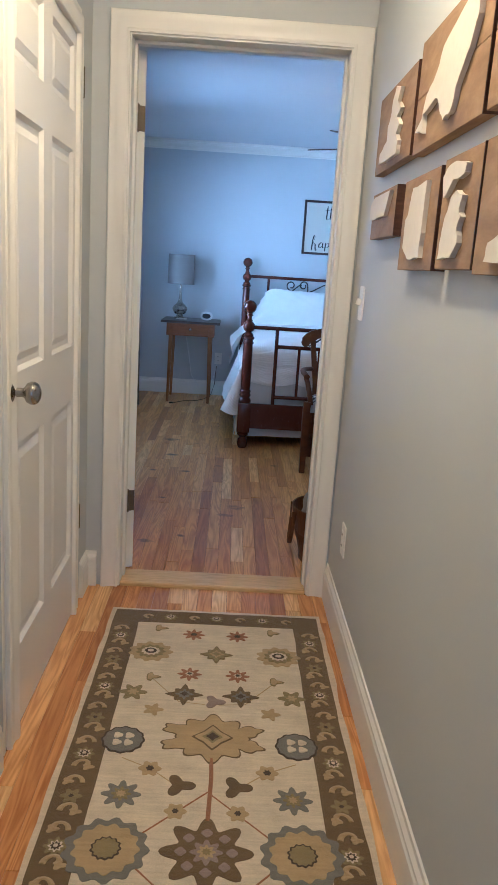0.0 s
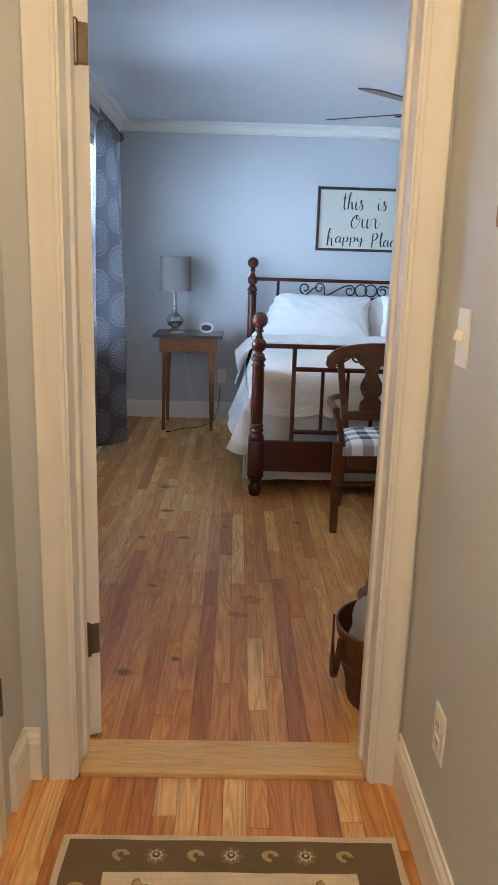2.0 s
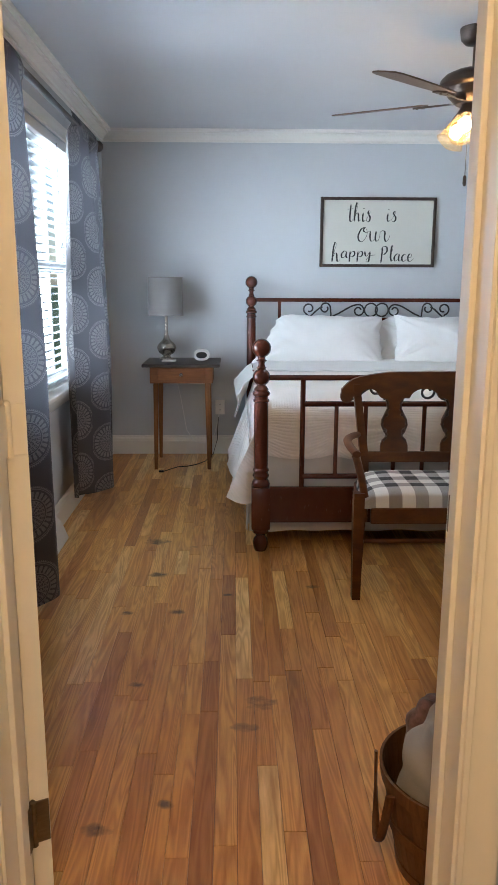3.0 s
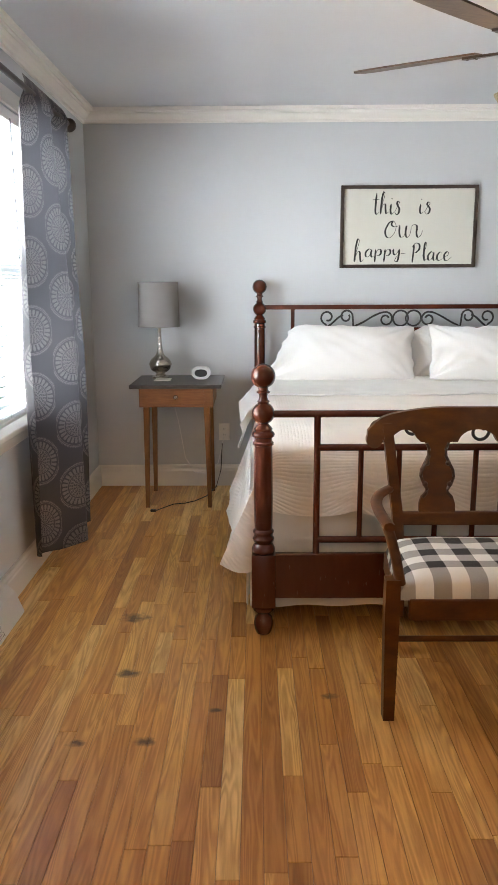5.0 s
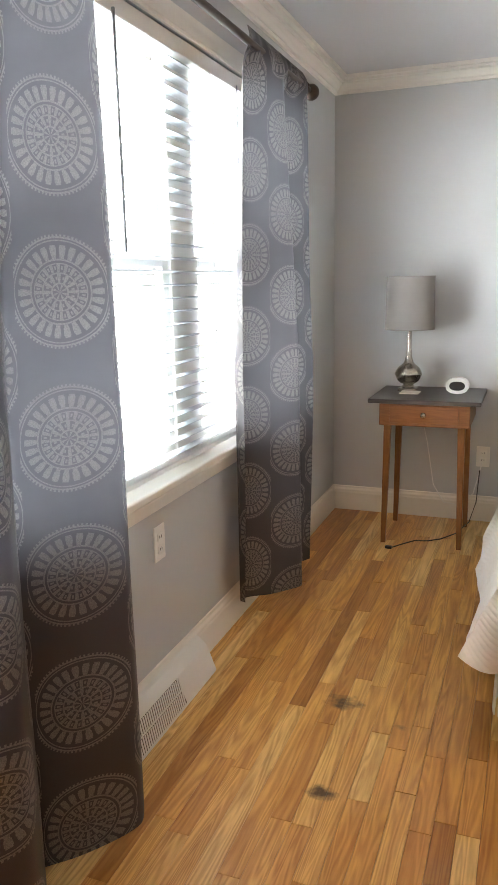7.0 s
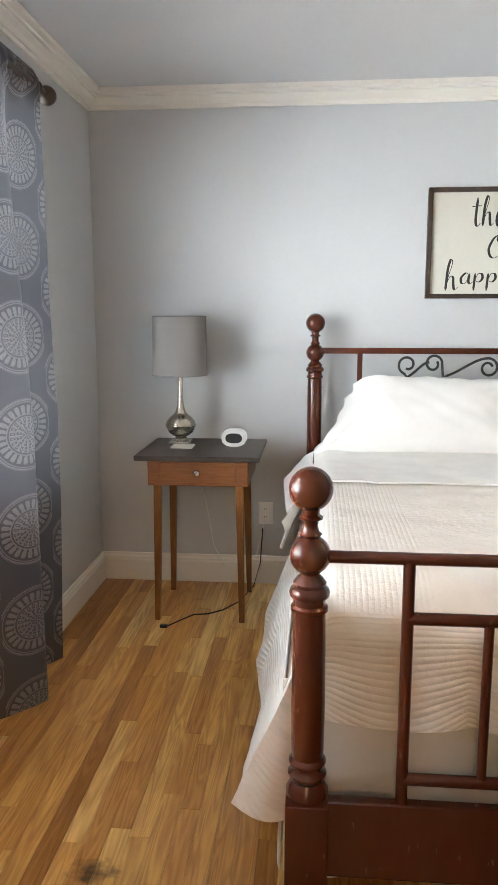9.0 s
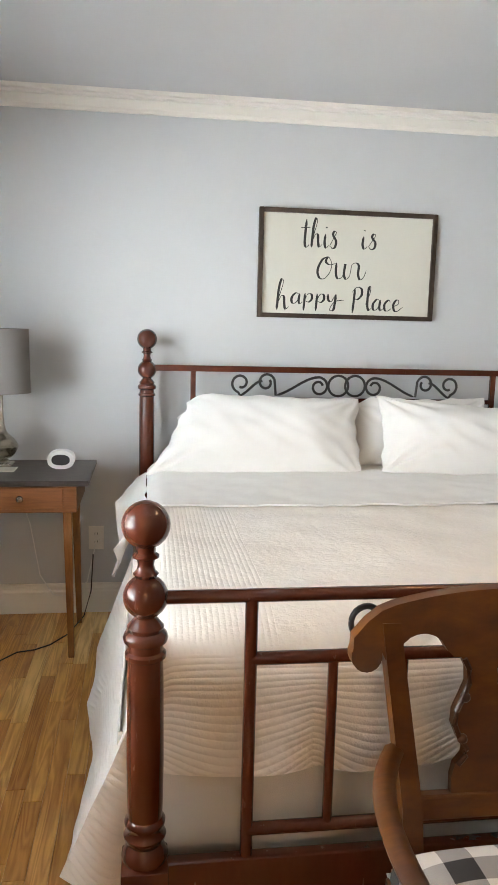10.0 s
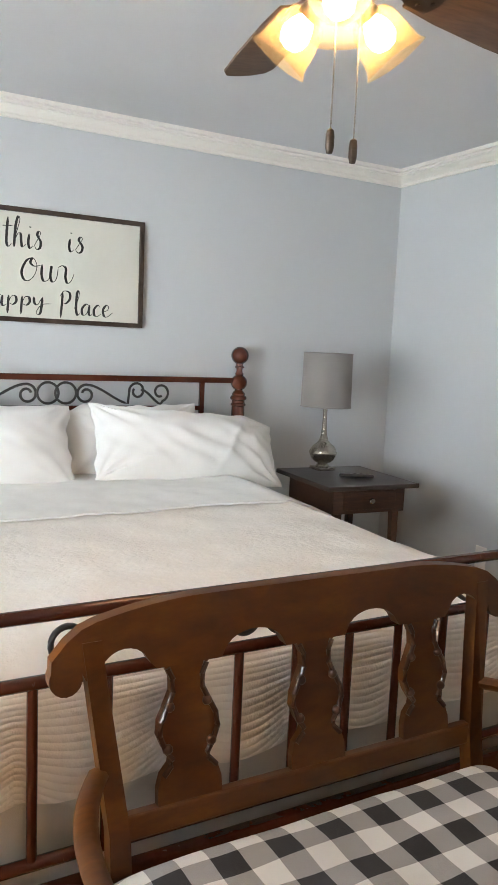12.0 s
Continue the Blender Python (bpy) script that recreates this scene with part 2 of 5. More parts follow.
M_DARKNS = wood("dark_walnut_and_edge_shade", (0.025, 0.01, 0.006), (0.06, 0.024, 0.013), (0.1, 0.045, 0.025), (1.2, 9, 9), 0.38, 1.0, 0.15)
M_PALLET = wood("weathered_board", (0.19, 0.115, 0.055), (0.31, 0.20, 0.10), (0.44, 0.305, 0.17), (9, 1, 3), 0.7, 0.7)
M_STATE = paint("distressed_white_wood", (0.66, 0.61, 0.52), 0.65, 45, 0.09, 0.3)
M_FRAME = wood("dark_picture_frame", (0.02, 0.013, 0.01), (0.05, 0.032, 0.022), (0.09, 0.06, 0.04), (1.5, 9, 1.5), 0.5)
M_SIGN = paint("sign_board", (0.60, 0.585, 0.515), 0.6, 90, 0.02, 0.05)
M_INK = paint("sign_lettering", (0.012, 0.012, 0.012), 0.5, 90, 0.1, 0.05)
M_PILLOW = fabric("pillow_cotton", (0.82, 0.81, 0.79), 600, 5, 0.10)
M_SHEET = fabric("sheet_cotton", (0.78, 0.765, 0.735), 600, 7, 0.16)
M_SKIRT = fabric("bed_skirt_cotton", (0.66, 0.63, 0.58), 500, 6, 0.3)
M_SHADE = fabric("lamp_shade_linen", (0.20, 0.185, 0.172), 900, 3, 0.1, 0.95)
M_BASKETCLOTH = fabric("grey_knit", (0.32, 0.30, 0.29), 300, 9, 0.4)
M_BASKETRED = fabric("patterned_knit", (0.16, 0.09, 0.085), 40, 30, 0.4, 0.9, 0.9)
M_BASKET = wood("basket_splint", (0.06, 0.024, 0.009), (0.13, 0.055, 0.02), (0.2, 0.095, 0.036), (9, 9, 1), 0.5)


def oak_floor():
    """Strip flooring: each board its own tone, fine pores and cathedral grain along y."""
    m, nt, p = nodes_of("oak_strip_floor")
    v = coords(nt, (1, 0.09, 1), jitter=True)
    g1 = noise_fac(nt, v, 38, 3, 0.55, 0.3)
    g2 = noise_fac(nt, v, 230, 2, 0.6)
    g3 = noise_fac(nt, coords(nt, (1, 0.06, 1), jitter=True), 20, 1, 0.5, 0.7)
    rings = math_node(nt, 'ADD', math_node(nt, 'MULTIPLY', math_node(nt, 'SINE', math_node(nt, 'MULTIPLY', g3, 60.0)), 0.5), 0.5)
    oi = nt.nodes.new("ShaderNodeObjectInfo")
    geo = nt.nodes.new("ShaderNodeNewGeometry")
    rnd = math_node(nt, 'FRACT', math_node(nt, 'ADD', oi.outputs["Random"], math_node(nt, 'MULTIPLY', geo.outputs["Random Per Island"], 7.31)))
    tone = ramp(nt, rnd, [(0.0, (0.44, 0.19, 0.048)), (0.16, (0.57, 0.265, 0.069)), (0.5, (0.69, 0.345, 0.095)), (0.8, (0.79, 0.45, 0.145)), (1.0, (0.92, 0.65, 0.28))])
    grain = math_node(nt, 'ADD', math_node(nt, 'MULTIPLY', rings, 0.17), math_node(nt, 'ADD', math_node(nt, 'MULTIPLY', g1, 0.5), math_node(nt, 'MULTIPLY', g2, 0.18)))
    dark = mix_colour(nt, 1.0, tone, (0.56, 0.43, 0.31), 'MULTIPLY')
    col = mix_colour(nt, ramp(nt, grain, [(0.24, (0, 0, 0)), (0.58, (1, 1, 1))]), dark, tone)
    kn = noise_fac(nt, coords(nt, (9, 0.9, 1), jitter=True), 2.0, 3, 0.55, 0.6)
    col = mix_colour(nt, ramp(nt, kn, [(0.66, (0, 0, 0)), (0.82, (0.55, 0.55, 0.55))]), col, (0.06, 0.03, 0.016))
    # old dark knots and water marks in a few boards
    ps = nt.nodes.new("ShaderNodeSeparateXYZ")
    nt.links.new(geo.outputs["Position"], ps.inputs[0])
    ragged = math_node(nt, 'MULTIPLY', math_node(nt, 'SUBTRACT', noise_fac(nt, geo.outputs["Position"], 22, 4), 0.42), 3.0)
    for kx, ky, kr in ((-.34, 5.70, .055), (-.295, 5.25, .04), (.147, 4.165, .045), (.088, 4.03, .032), (-.28, 3.60, .032), (-.14, 5.62, .022), (-.27, 4.28, .022), (-.385, 4.84, .025), (-.18, 4.85, .03), (.41, 5.10, .025), (-.12, 3.69, .02), (.03, 5.02, .018)):
        dx = math_node(nt, 'DIVIDE', math_node(nt, 'SUBTRACT', ps.outputs[0], kx), kr * 1.5)
        dy = math_node(nt, 'DIVIDE', math_node(nt, 'SUBTRACT', ps.outputs[1], ky), kr * 0.95)
        d = math_node(nt, 'ADD', math_node(nt, 'ADD', math_node(nt, 'MULTIPLY', dx, dx), math_node(nt, 'MULTIPLY', dy, dy)), ragged)
        col = mix_colour(nt, ramp(nt, d, [(0.0, (.9, .9, .9)), (1.4, (0, 0, 0))]), col, (0.05, 0.025, 0.012))
    nt.links.new(col, p.inputs["Base Color"])
    nt.links.new(math_node(nt, 'ADD', math_node(nt, 'MULTIPLY', g1, 0.14), 0.30), p.inputs["Roughness"])
    p.inputs["Specular IOR Level"].default_value = 0.4
    p.inputs["Coat Weight"].default_value = 0.04
    p.inputs["Coat Roughness"].default_value = 0.22
    bump(nt, p, grain, 0.10, 0.001)
    return m


M_OAK = oak_floor()
M_GAP = paint("subfloor_and_slot_dark", (0.035, 0.018, 0.009), 0.8, 60, 0.2, 0.1)


def medallion_cloth():
    """Grey woven cloth with staggered lace-like medallions; uv in metres of cloth."""
    m, nt, p = nodes_of("medallion_curtain")
    tc = nt.nodes.new("ShaderNodeTexCoord")
    sp = nt.nodes.new("ShaderNodeSeparateXYZ")
    nt.links.new(tc.outputs["UV"], sp.inputs[0])
    U, V = sp.outputs[0], sp.outputs[1]

    def lace(cu, cv, du, dv, radius):
        col = math_node(nt, 'FLOOR', math_node(nt, 'DIVIDE', math_node(nt, 'ADD', U, cu), du))
        shift = math_node(nt, 'MULTIPLY', math_node(nt, 'MODULO', col, 2.0), dv * 0.5)
        a = math_node(nt, 'SUBTRACT', math_node(nt, 'FRACT', math_node(nt, 'DIVIDE', math_node(nt, 'ADD', U, cu), du)), 0.5)
        b = math_node(nt, 'SUBTRACT', math_node(nt, 'FRACT', math_node(nt, 'DIVIDE', math_node(nt, 'ADD', math_node(nt, 'ADD', V, cv), shift), dv)), 0.5)
        a = math_node(nt, 'MULTIPLY', a, du / radius)
        b = math_node(nt, 'MULTIPLY', b, dv / radius)
        r = math_node(nt, 'SQRT', math_node(nt, 'ADD', math_node(nt, 'MULTIPLY', a, a), math_node(nt, 'MULTIPLY', b, b)))
        th = math_node(nt, 'ARCTAN2', b, a)

        def ring(c, w):
            return math_node(nt, 'LESS_THAN', math_node(nt, 'ABSOLUTE', math_node(nt, 'SUBTRACT', r, c)), w)

        def spokes(n, lo, hi, thr, ph=0.0):
            s = math_node(nt, 'GREATER_THAN', math_node(nt, 'COSINE', math_node(nt, 'ADD', math_node(nt, 'MULTIPLY', th, n), ph)), thr)
            s = math_node(nt, 'MULTIPLY', s, math_node(nt, 'GREATER_THAN', r, lo))
            return math_node(nt, 'MULTIPLY', s, math_node(nt, 'LESS_THAN', r, hi))
        parts = [ring(0.975, 0.016), ring(0.92, 0.012), spokes(84, 0.985, 1.03, 0.1), spokes(26, 0.60, 0.84, -0.15), spokes(26, 0.66, 0.80, -0.55), ring(0.58, 0.016), ring(0.51, 0.010), spokes(20, 0.36, 0.50, 0.15), spokes(40, 0.40, 0.47, 0.0), ring(0.34, 0.014), spokes(12, 0.17, 0.33, 0.25), spokes(24, 0.22, 0.28, 0.0, 1.5), ring(0.155, 0.016), spokes(8, 0.0, 0.13, 0.2, 3.14)]
        out = parts[0]
        for q in parts[1:]:
            out = math_node(nt, 'MAXIMUM', out, q)
        return out
    k = lace(0.0, 0.0, 0.215, 0.315, 0.116)
    wv = noise_fac(nt, coords(nt), 900, 2)
    base = ramp(nt, wv, [(0.3, (0.028, 0.022, 0.025)), (0.7, (0.046, 0.037, 0.041))])
    br = noise_fac(nt, coords(nt), 420, 2)
    thread = ramp(nt, br, [(0.35, (0.12, 0.103, 0.096)), (0.65, (0.25, 0.222, 0.206))])
    nt.links.new(mix_colour(nt, math_node(nt, 'MULTIPLY', k, 0.8), base, thread), p.inputs["Base Color"])
    p.inputs["Roughness"].default_value = 0.55
    p.inputs["Sheen Weight"].default_value = 0.03
    bump(nt, p, math_node(nt, 'ADD', math_node(nt, 'MULTIPLY', k, 0.8), math_node(nt, 'MULTIPLY', wv, 0.3)), 0.3, 0.0015)
    tr = nt.nodes.new("ShaderNodeBsdfTranslucent")
    mx = nt.nodes.new("ShaderNodeMixShader")
    mx.inputs[0].default_value = 0.08
    nt.links.new(mix_colour(nt, k, (0.13, 0.135, 0.155), (0.165, 0.17, 0.185)), tr.inputs[0])
    nt.links.new(p.outputs[0], mx.inputs[1])
    nt.links.new(tr.outputs[0], mx.inputs[2])
    nt.links.new(mx.outputs[0], nt.nodes["Material Output"].inputs[0])
    return m


M_CURTAIN = medallion_cloth()


def quilt_cloth():
    """Cream quilt: close stitched channels that swing in scallops, with soft puckers."""
    m, nt, p = nodes_of("quilted_coverlet")
    tc = nt.nodes.new("ShaderNodeTexCoord")
    sp = nt.nodes.new("ShaderNodeSeparateXYZ")
    nt.links.new(tc.outputs["UV"], sp.inputs[0])
    U, V = sp.outputs[0], sp.outputs[1]
    arch = math_node(nt, 'MULTIPLY', math_node(nt, 'ABSOLUTE', math_node(nt, 'SINE', math_node(nt, 'MULTIPLY', U, 9.4))), math_node(nt, 'MAXIMUM', math_node(nt, 'MULTIPLY', math_node(nt, 'SUBTRACT', 0.26, V), 0.22), 0.0))
    ch1 = math_node(nt, 'ABSOLUTE', math_node(nt, 'SINE', math_node(nt, 'MULTIPLY', math_node(nt, 'ADD', V, arch), 205.0)))
    ch2 = math_node(nt, 'ABSOLUTE', math_node(nt, 'SINE', math_node(nt, 'MULTIPLY', U, 235.0)))
    edge = math_node(nt, 'LESS_THAN', math_node(nt, 'ADD', V, math_node(nt, 'MULTIPLY', arch, 1.0)), 0.30)
    # above the hem: upright channels near the sides, swirls between
    turn = math_node(nt, 'MAXIMUM', math_node(nt, 'LESS_THAN', U, 0.27), math_node(nt, 'GREATER_THAN', U, 1.59))
    swirl = noise_fac(nt, tc.outputs["UV"], 8.0, 1, 0.5, 1.4)
    ch3 = math_node(nt, 'SINE', math_node(nt, 'ADD', math_node(nt, 'MULTIPLY', V, 150.0), math_node(nt, 'MULTIPLY', swirl, 34.0)))
    block = math_node(nt, 'ADD', math_node(nt, 'MULTIPLY', ch2, turn), math_node(nt, 'MULTIPLY', math_node(nt, 'MULTIPLY', ch3, 0.22), math_node(nt, 'SUBTRACT', 1.0, turn)))
    ch = math_node(nt, 'ADD', math_node(nt, 'MULTIPLY', ch1, edge), math_node(nt, 'MULTIPLY', block, math_node(nt, 'SUBTRACT', 1.0, edge)))
    puck = noise_fac(nt, coords(nt), 45, 4, 0.65)
    big = noise_fac(nt, coords(nt), 5, 3, 0.6, 0.6)
    h = math_node(nt, 'ADD', math_node(nt, 'MULTIPLY', ch, math_node(nt, 'ADD', math_node(nt, 'MULTIPLY', edge, 0.26), 0.18)), math_node(nt, 'ADD', math_node(nt, 'MULTIPLY', puck, 0.8), math_node(nt, 'MULTIPLY', big, 1.4)))
    nt.links.new(ramp(nt, big, [(0.3, (0.82, 0.765, 0.70)), (0.7, (0.87, 0.825, 0.765))]), p.inputs["Base Color"])
    p.inputs["Roughness"].default_value = 0.85
    p.inputs["Sheen Weight"].default_value = 0.15
    p.inputs["Specular IOR Level"].default_value = 0.2
    bump(nt, p, h, 0.7, 0.005)
    return m


M_QUILT = quilt_cloth()


def buffalo_check():
    m, nt, p = nodes_of("buffalo_check_cotton")
    tc = nt.nodes.new("ShaderNodeTexCoord")
    sp = nt.nodes.new("ShaderNodeSeparateXYZ")
    nt.links.new(tc.outputs["Object"], sp.inputs[0])
    s = 1 / 0.112
    a = math_node(nt, 'GREATER_THAN', math_node(nt, 'FRACT', math_node(nt, 'MULTIPLY', sp.outputs[0], s)), 0.5)
    yy = math_node(nt, 'ADD', sp.outputs[1], math_node(nt, 'MULTIPLY', sp.outputs[2], -1.0))
    b = math_node(nt, 'GREATER_THAN', math_node(nt, 'FRACT', math_node(nt, 'MULTIPLY', yy, s)), 0.5)
    w = noise_fac(nt, coords(nt), 700, 2)
    light = ramp(nt, w, [(0.3, (0.74, 0.71, 0.66)), (0.7, (0.83, 0.80, 0.75))])
    mid = ramp(nt, w, [(0.3, (0.32, 0.295, 0.275)), (0.7, (0.43, 0.40, 0.375))])
    dark = ramp(nt, w, [(0.3, (0.035, 0.032, 0.033)), (0.7, (0.07, 0.066, 0.066))])
    c = mix_colour(nt, a, mix_colour(nt, b, light, mid), mix_colour(nt, b, mid, dark))
    nt.links.new(c, p.inputs["Base Color"])
    p.inputs["Roughness"].default_value = 0.9
    p.inputs["Specular IOR Level"].default_value = 0.15
    bump(nt, p, w, 0.25, 0.001)
    return m


M_CHECK = buffalo_check()


def wool(name, colour):
    m, nt, p = nodes_of(name)
    v = coords(nt)
    pile = noise_fac(nt, v, 420, 2)
    wear = noise_fac(nt, v, 16, 3)
    bands = noise_fac(nt, coords(nt, (1, 14, 1)), 9, 2)
    t = math_node(nt, 'ADD', math_node(nt, 'MULTIPLY', pile, 0.4), math_node(nt, 'ADD', math_node(nt, 'MULTIPLY', wear, 0.3), math_node(nt, 'MULTIPLY', bands, 0.3)))
    nt.links.new(ramp(nt, t, [(0.32, tuple(c * 0.72 for c in colour)), (0.68, tuple(min(1, c * 1.18) for c in colour))]), p.inputs["Base Color"])
    p.inputs["Roughness"].default_value = 0.95
    p.inputs["Specular IOR Level"].default_value = 0.1
    p.inputs["Sheen Weight"].default_value = 0.3
    bump(nt, p, pile, 0.6, 0.003)
    return m


WOOL = {k: wool("wool_" + k, c) for k, c in dict(cream=(0.66, 0.56, 0.40), brown=(0.15, 0.10, 0.046), tan=(0.44, 0.32, 0.15), olive=(0.25, 0.20, 0.085), grey=(0.19, 0.18, 0.15), rust=(0.32, 0.14, 0.065), dark=(0.065, 0.045, 0.034), mauve=(0.29, 0.22, 0.18)).items()}


def glass_pane():
    m, nt, p = nodes_of("window_glass")
    p.inputs["Base Color"].default_value = (1, 1, 1, 1)
    p.inputs["Transmission Weight"].default_value = 1.0
    p.inputs["Roughness"].default_value = 0.0
    p.inputs["IOR"].default_value = 1.02
    return m


M_GLASS = glass_pane()


def thin_light(name, colour, through_share, rough=0.4):
    """Thin stuff that lets light through: frosted shade, blind slat."""
    m, nt, p = nodes_of(name)
    n = noise_fac(nt, coords(nt), 30, 3)
    nt.links.new(ramp(nt, n, [(0.3, tuple(c * 0.94 for c in colour)), (0.7, colour)]), p.inputs["Base Color"])
    p.inputs["Roughness"].default_value = rough
    tr = nt.nodes.new("ShaderNodeBsdfTranslucent")
    tr.inputs[0].default_value = (*colour, 1)
    mx = nt.nodes.new("ShaderNodeMixShader")
    mx.inputs[0].default_value = through_share
    nt.links.new(p.outputs[0], mx.inputs[1])
    nt.links.new(tr.outputs[0], mx.inputs[2])
    nt.links.new(mx.outputs[0], nt.nodes["Material Output"].inputs[0])
    return m


M_FROST = thin_light("frosted_glass_shade", (0.62, 0.50, 0.34), 0.30, 0.12)
ft = M_FROST.node_tree
clear = ft.nodes.new("ShaderNodeBsdfTransparent")
clear.inputs[0].default_value = (1.0, 0.91, 0.74, 1)
veil = ft.nodes.new("ShaderNodeMixShader")
veil.inputs[0].default_value = 0.92
ft.links.new(ft.nodes["Material Output"].inputs[0].links[0].from_socket, veil.inputs[1])
ft.links.new(clear.outputs[0], veil.inputs[2])
ft.links.new(veil.outputs[0], ft.nodes["Material Output"].inputs[0])
M_SLAT = thin_light("blind_slat_vinyl", (0.44, 0.48, 0.51), 0.12, 0.45)


def glow(name, colour, strength):
    m, nt, p = nodes_of(name)
    p.inputs["Emission Color"].default_value = (*colour, 1)
    p.inputs["Emission Strength"].default_value = strength
    p.inputs["Base Color"].default_value = (0.9, 0.85, 0.75, 1)
    return m


M_BULB = glow("lit_bulb", (1.0, 0.76, 0.48), BULB)
M_HALLGLASS = glow("lit_ceiling_bowl", (1.0, 0.585, 0.225), HALL_BOWL)
M_GRASS = paint("lawn", (0.07, 0.11, 0.035), 0.9, 30, 0.4, 0.5)
M_LEAF = paint("hedge_leaves", (0.06, 0.10, 0.03), 0.7, 20, 0.4, 0.5)

# ---- large structure ----
XL, XR, YF, YB, ZC = -0.905, 3.15, 3.23, 7.785, 2.41      # bedroom
HL, HR, HY0, HY1 = -0.465, 0.512, -2.2, 3.085              # hall
DX0, DX1, DH = -0.328, 0.430, 2.04                         # bedroom doorway
WY0, WY1, WZ0, WZ1 = 4.55, 6.89, 0.745, 2.12               # twin window opening
T = 0.15

wall = setting(part("wall_west", box(XL - T, XL, YF - .15, WY0, -0.05, ZC + .1), M_WALL), "smooth pale grey painted plaster bedroom wall", "wall")
b = box(XL - T, XL, WY1, YB + T, -0.05, ZC + .1)
b = box(XL - T, XL, WY0, WY1, -0.05, WZ0, bm=b)
b = box(XL - T, XL, WY0, WY1, WZ1, ZC + .1, bm=b)
setting(part("wall_window", b, M_WALL), "pale grey painted wall with a window opening", "wall")
setting(part("wall_north", box(XL, XR, YB, YB + T, -0.05, ZC + .1), M_WALL), "pale grey painted wall behind the bed", "wall")
setting(part("wall_east", box(XR, XR + T, YF - .15, YB + T, -0.05, ZC + .1), M_WALL), "pale grey painted wall beside the bed", "wall")
b = box(XL, DX0 - .02, HY1, YF, -0.05, ZC + .1)
b = box(DX1 + .02, XR, HY1, YF, -0.05, ZC + .1, bm=b)
b = box(DX0 - .02, DX1 + .02, HY1, YF, DH + .02, ZC + .1, bm=b)
setting(part("wall_south", b, M_WALL), "pale grey painted wall with a doorway", "wall")
LD0, LD1, LDH = 2.01, 2.88, 2.03                          # hall side door opening
b = box(HL - .12, HL, HY0, LD0 - .02, -0.05, ZC + .1)
b = box(HL - .12, HL, LD1 + .02, HY1, -0.05, ZC + .1, bm=b)
b = box(HL - .12, HL, LD0 - .02, LD1 + .02, LDH + .02, ZC + .1, bm=b)
setting(part("wall_hall_west", b, M_WALL), "warm grey painted hall wall with a door", "wall")
setting(part("wall_hall_east", box(HR, HR + .12, HY0, HY1, -0.05, ZC + .1), M_WALL), "grey painted hall wall hung with wooden plaques", "wall")
b = box(HL - .12, HL + .03, HY0 - .12, HY0, -0.05, ZC + .1)
b = box(HR - .03, HR + .12, HY0 - .12, HY0, -0.05, ZC + .1, bm=b)
b = box(HL + .03, HR - .03, HY0 - .12, HY0, 2.1, ZC + .1, bm=b)
b = box(HL + .03, HR - .03, HY0 - .12, HY0, -.05, 0.45, bm=b)
setting(part("wall_hall_south", b, M_WALL), "grey painted wall closing the hall", "wall")
setting(part("ceiling", box(XL - T, XR + T, HY1, YB + T, ZC, ZC + .12), M_CEIL), "flat white painted bedroom ceiling", "ceiling")
setting(part("ceiling_hall", box(HL - .12, HR + .12, HY0 - .12, HY1, ZC, ZC + .12), M_CEIL), "flat white painted hall ceiling", "ceiling")

# floors: dark bed of the joints under the boards
floor = setting(part("floor", box(XL - .1, XR + .1, YF - .01, YB + .1, -0.06, -0.008), M_GAP), "honey oak strip floor of the bedroom", "floor")
floor_hall = setting(part("floor_hall", box(HL - .1, HR + .1, HY0 - .1, HY1 + .008, -0.06, -0.008), M_GAP), "honey oak strip floor of the hall", "floor")

# crown, baseboards
CROWN = [(0, 2.328), (0.015, 2.328), (0.015, 2.345), (0.021, 2.346), (0.025, 2.350), (0.034, 2.362), (0.050, 2.373), (0.050, 2.379), (0.063, 2.379), (0.063, 2.390), (0.084, 2.391), (0.084, 2.409), (0, 2.409)]
setting(part("trim_crown", moulding([(XL, YF), (XR, YF), (XR, YB), (XL, YB)], CROWN, XY, closed=True), M_TRIM), "white painted stepped crown moulding", "moulding")
BASE = [(0, 0), (0.016, 0), (0.016, 0.105), (0.013, 0.112), (0.013, 0.122), (0.006, 0.132), (0.005, 0.143), (0, 0.145)]
setting(part("baseboard", moulding([(XL, YF), (XL, YB), (XR, YB), (XR, YF)][::-1], BASE, XY), M_TRIM), "white painted baseboard with a moulded top", "baseboard")
setting(part("baseboard_hall_east", moulding([(HR, HY0), (HR, HY1)], BASE, XY), M_TRIM), "white painted hall baseboard", "baseboard")
setting(part("baseboard_hall_corner", moulding([(-0.42, HY1), (HL, HY1), (HL, LD1 + .072)], BASE, XY), M_TRIM), "white painted hall baseboard at the corner", "baseboard")
setting(part("baseboard_hall_west", moulding([(HL, LD0 - .072), (HL, HY0)], BASE, XY), M_TRIM), "white painted hall baseboard", "baseboard")

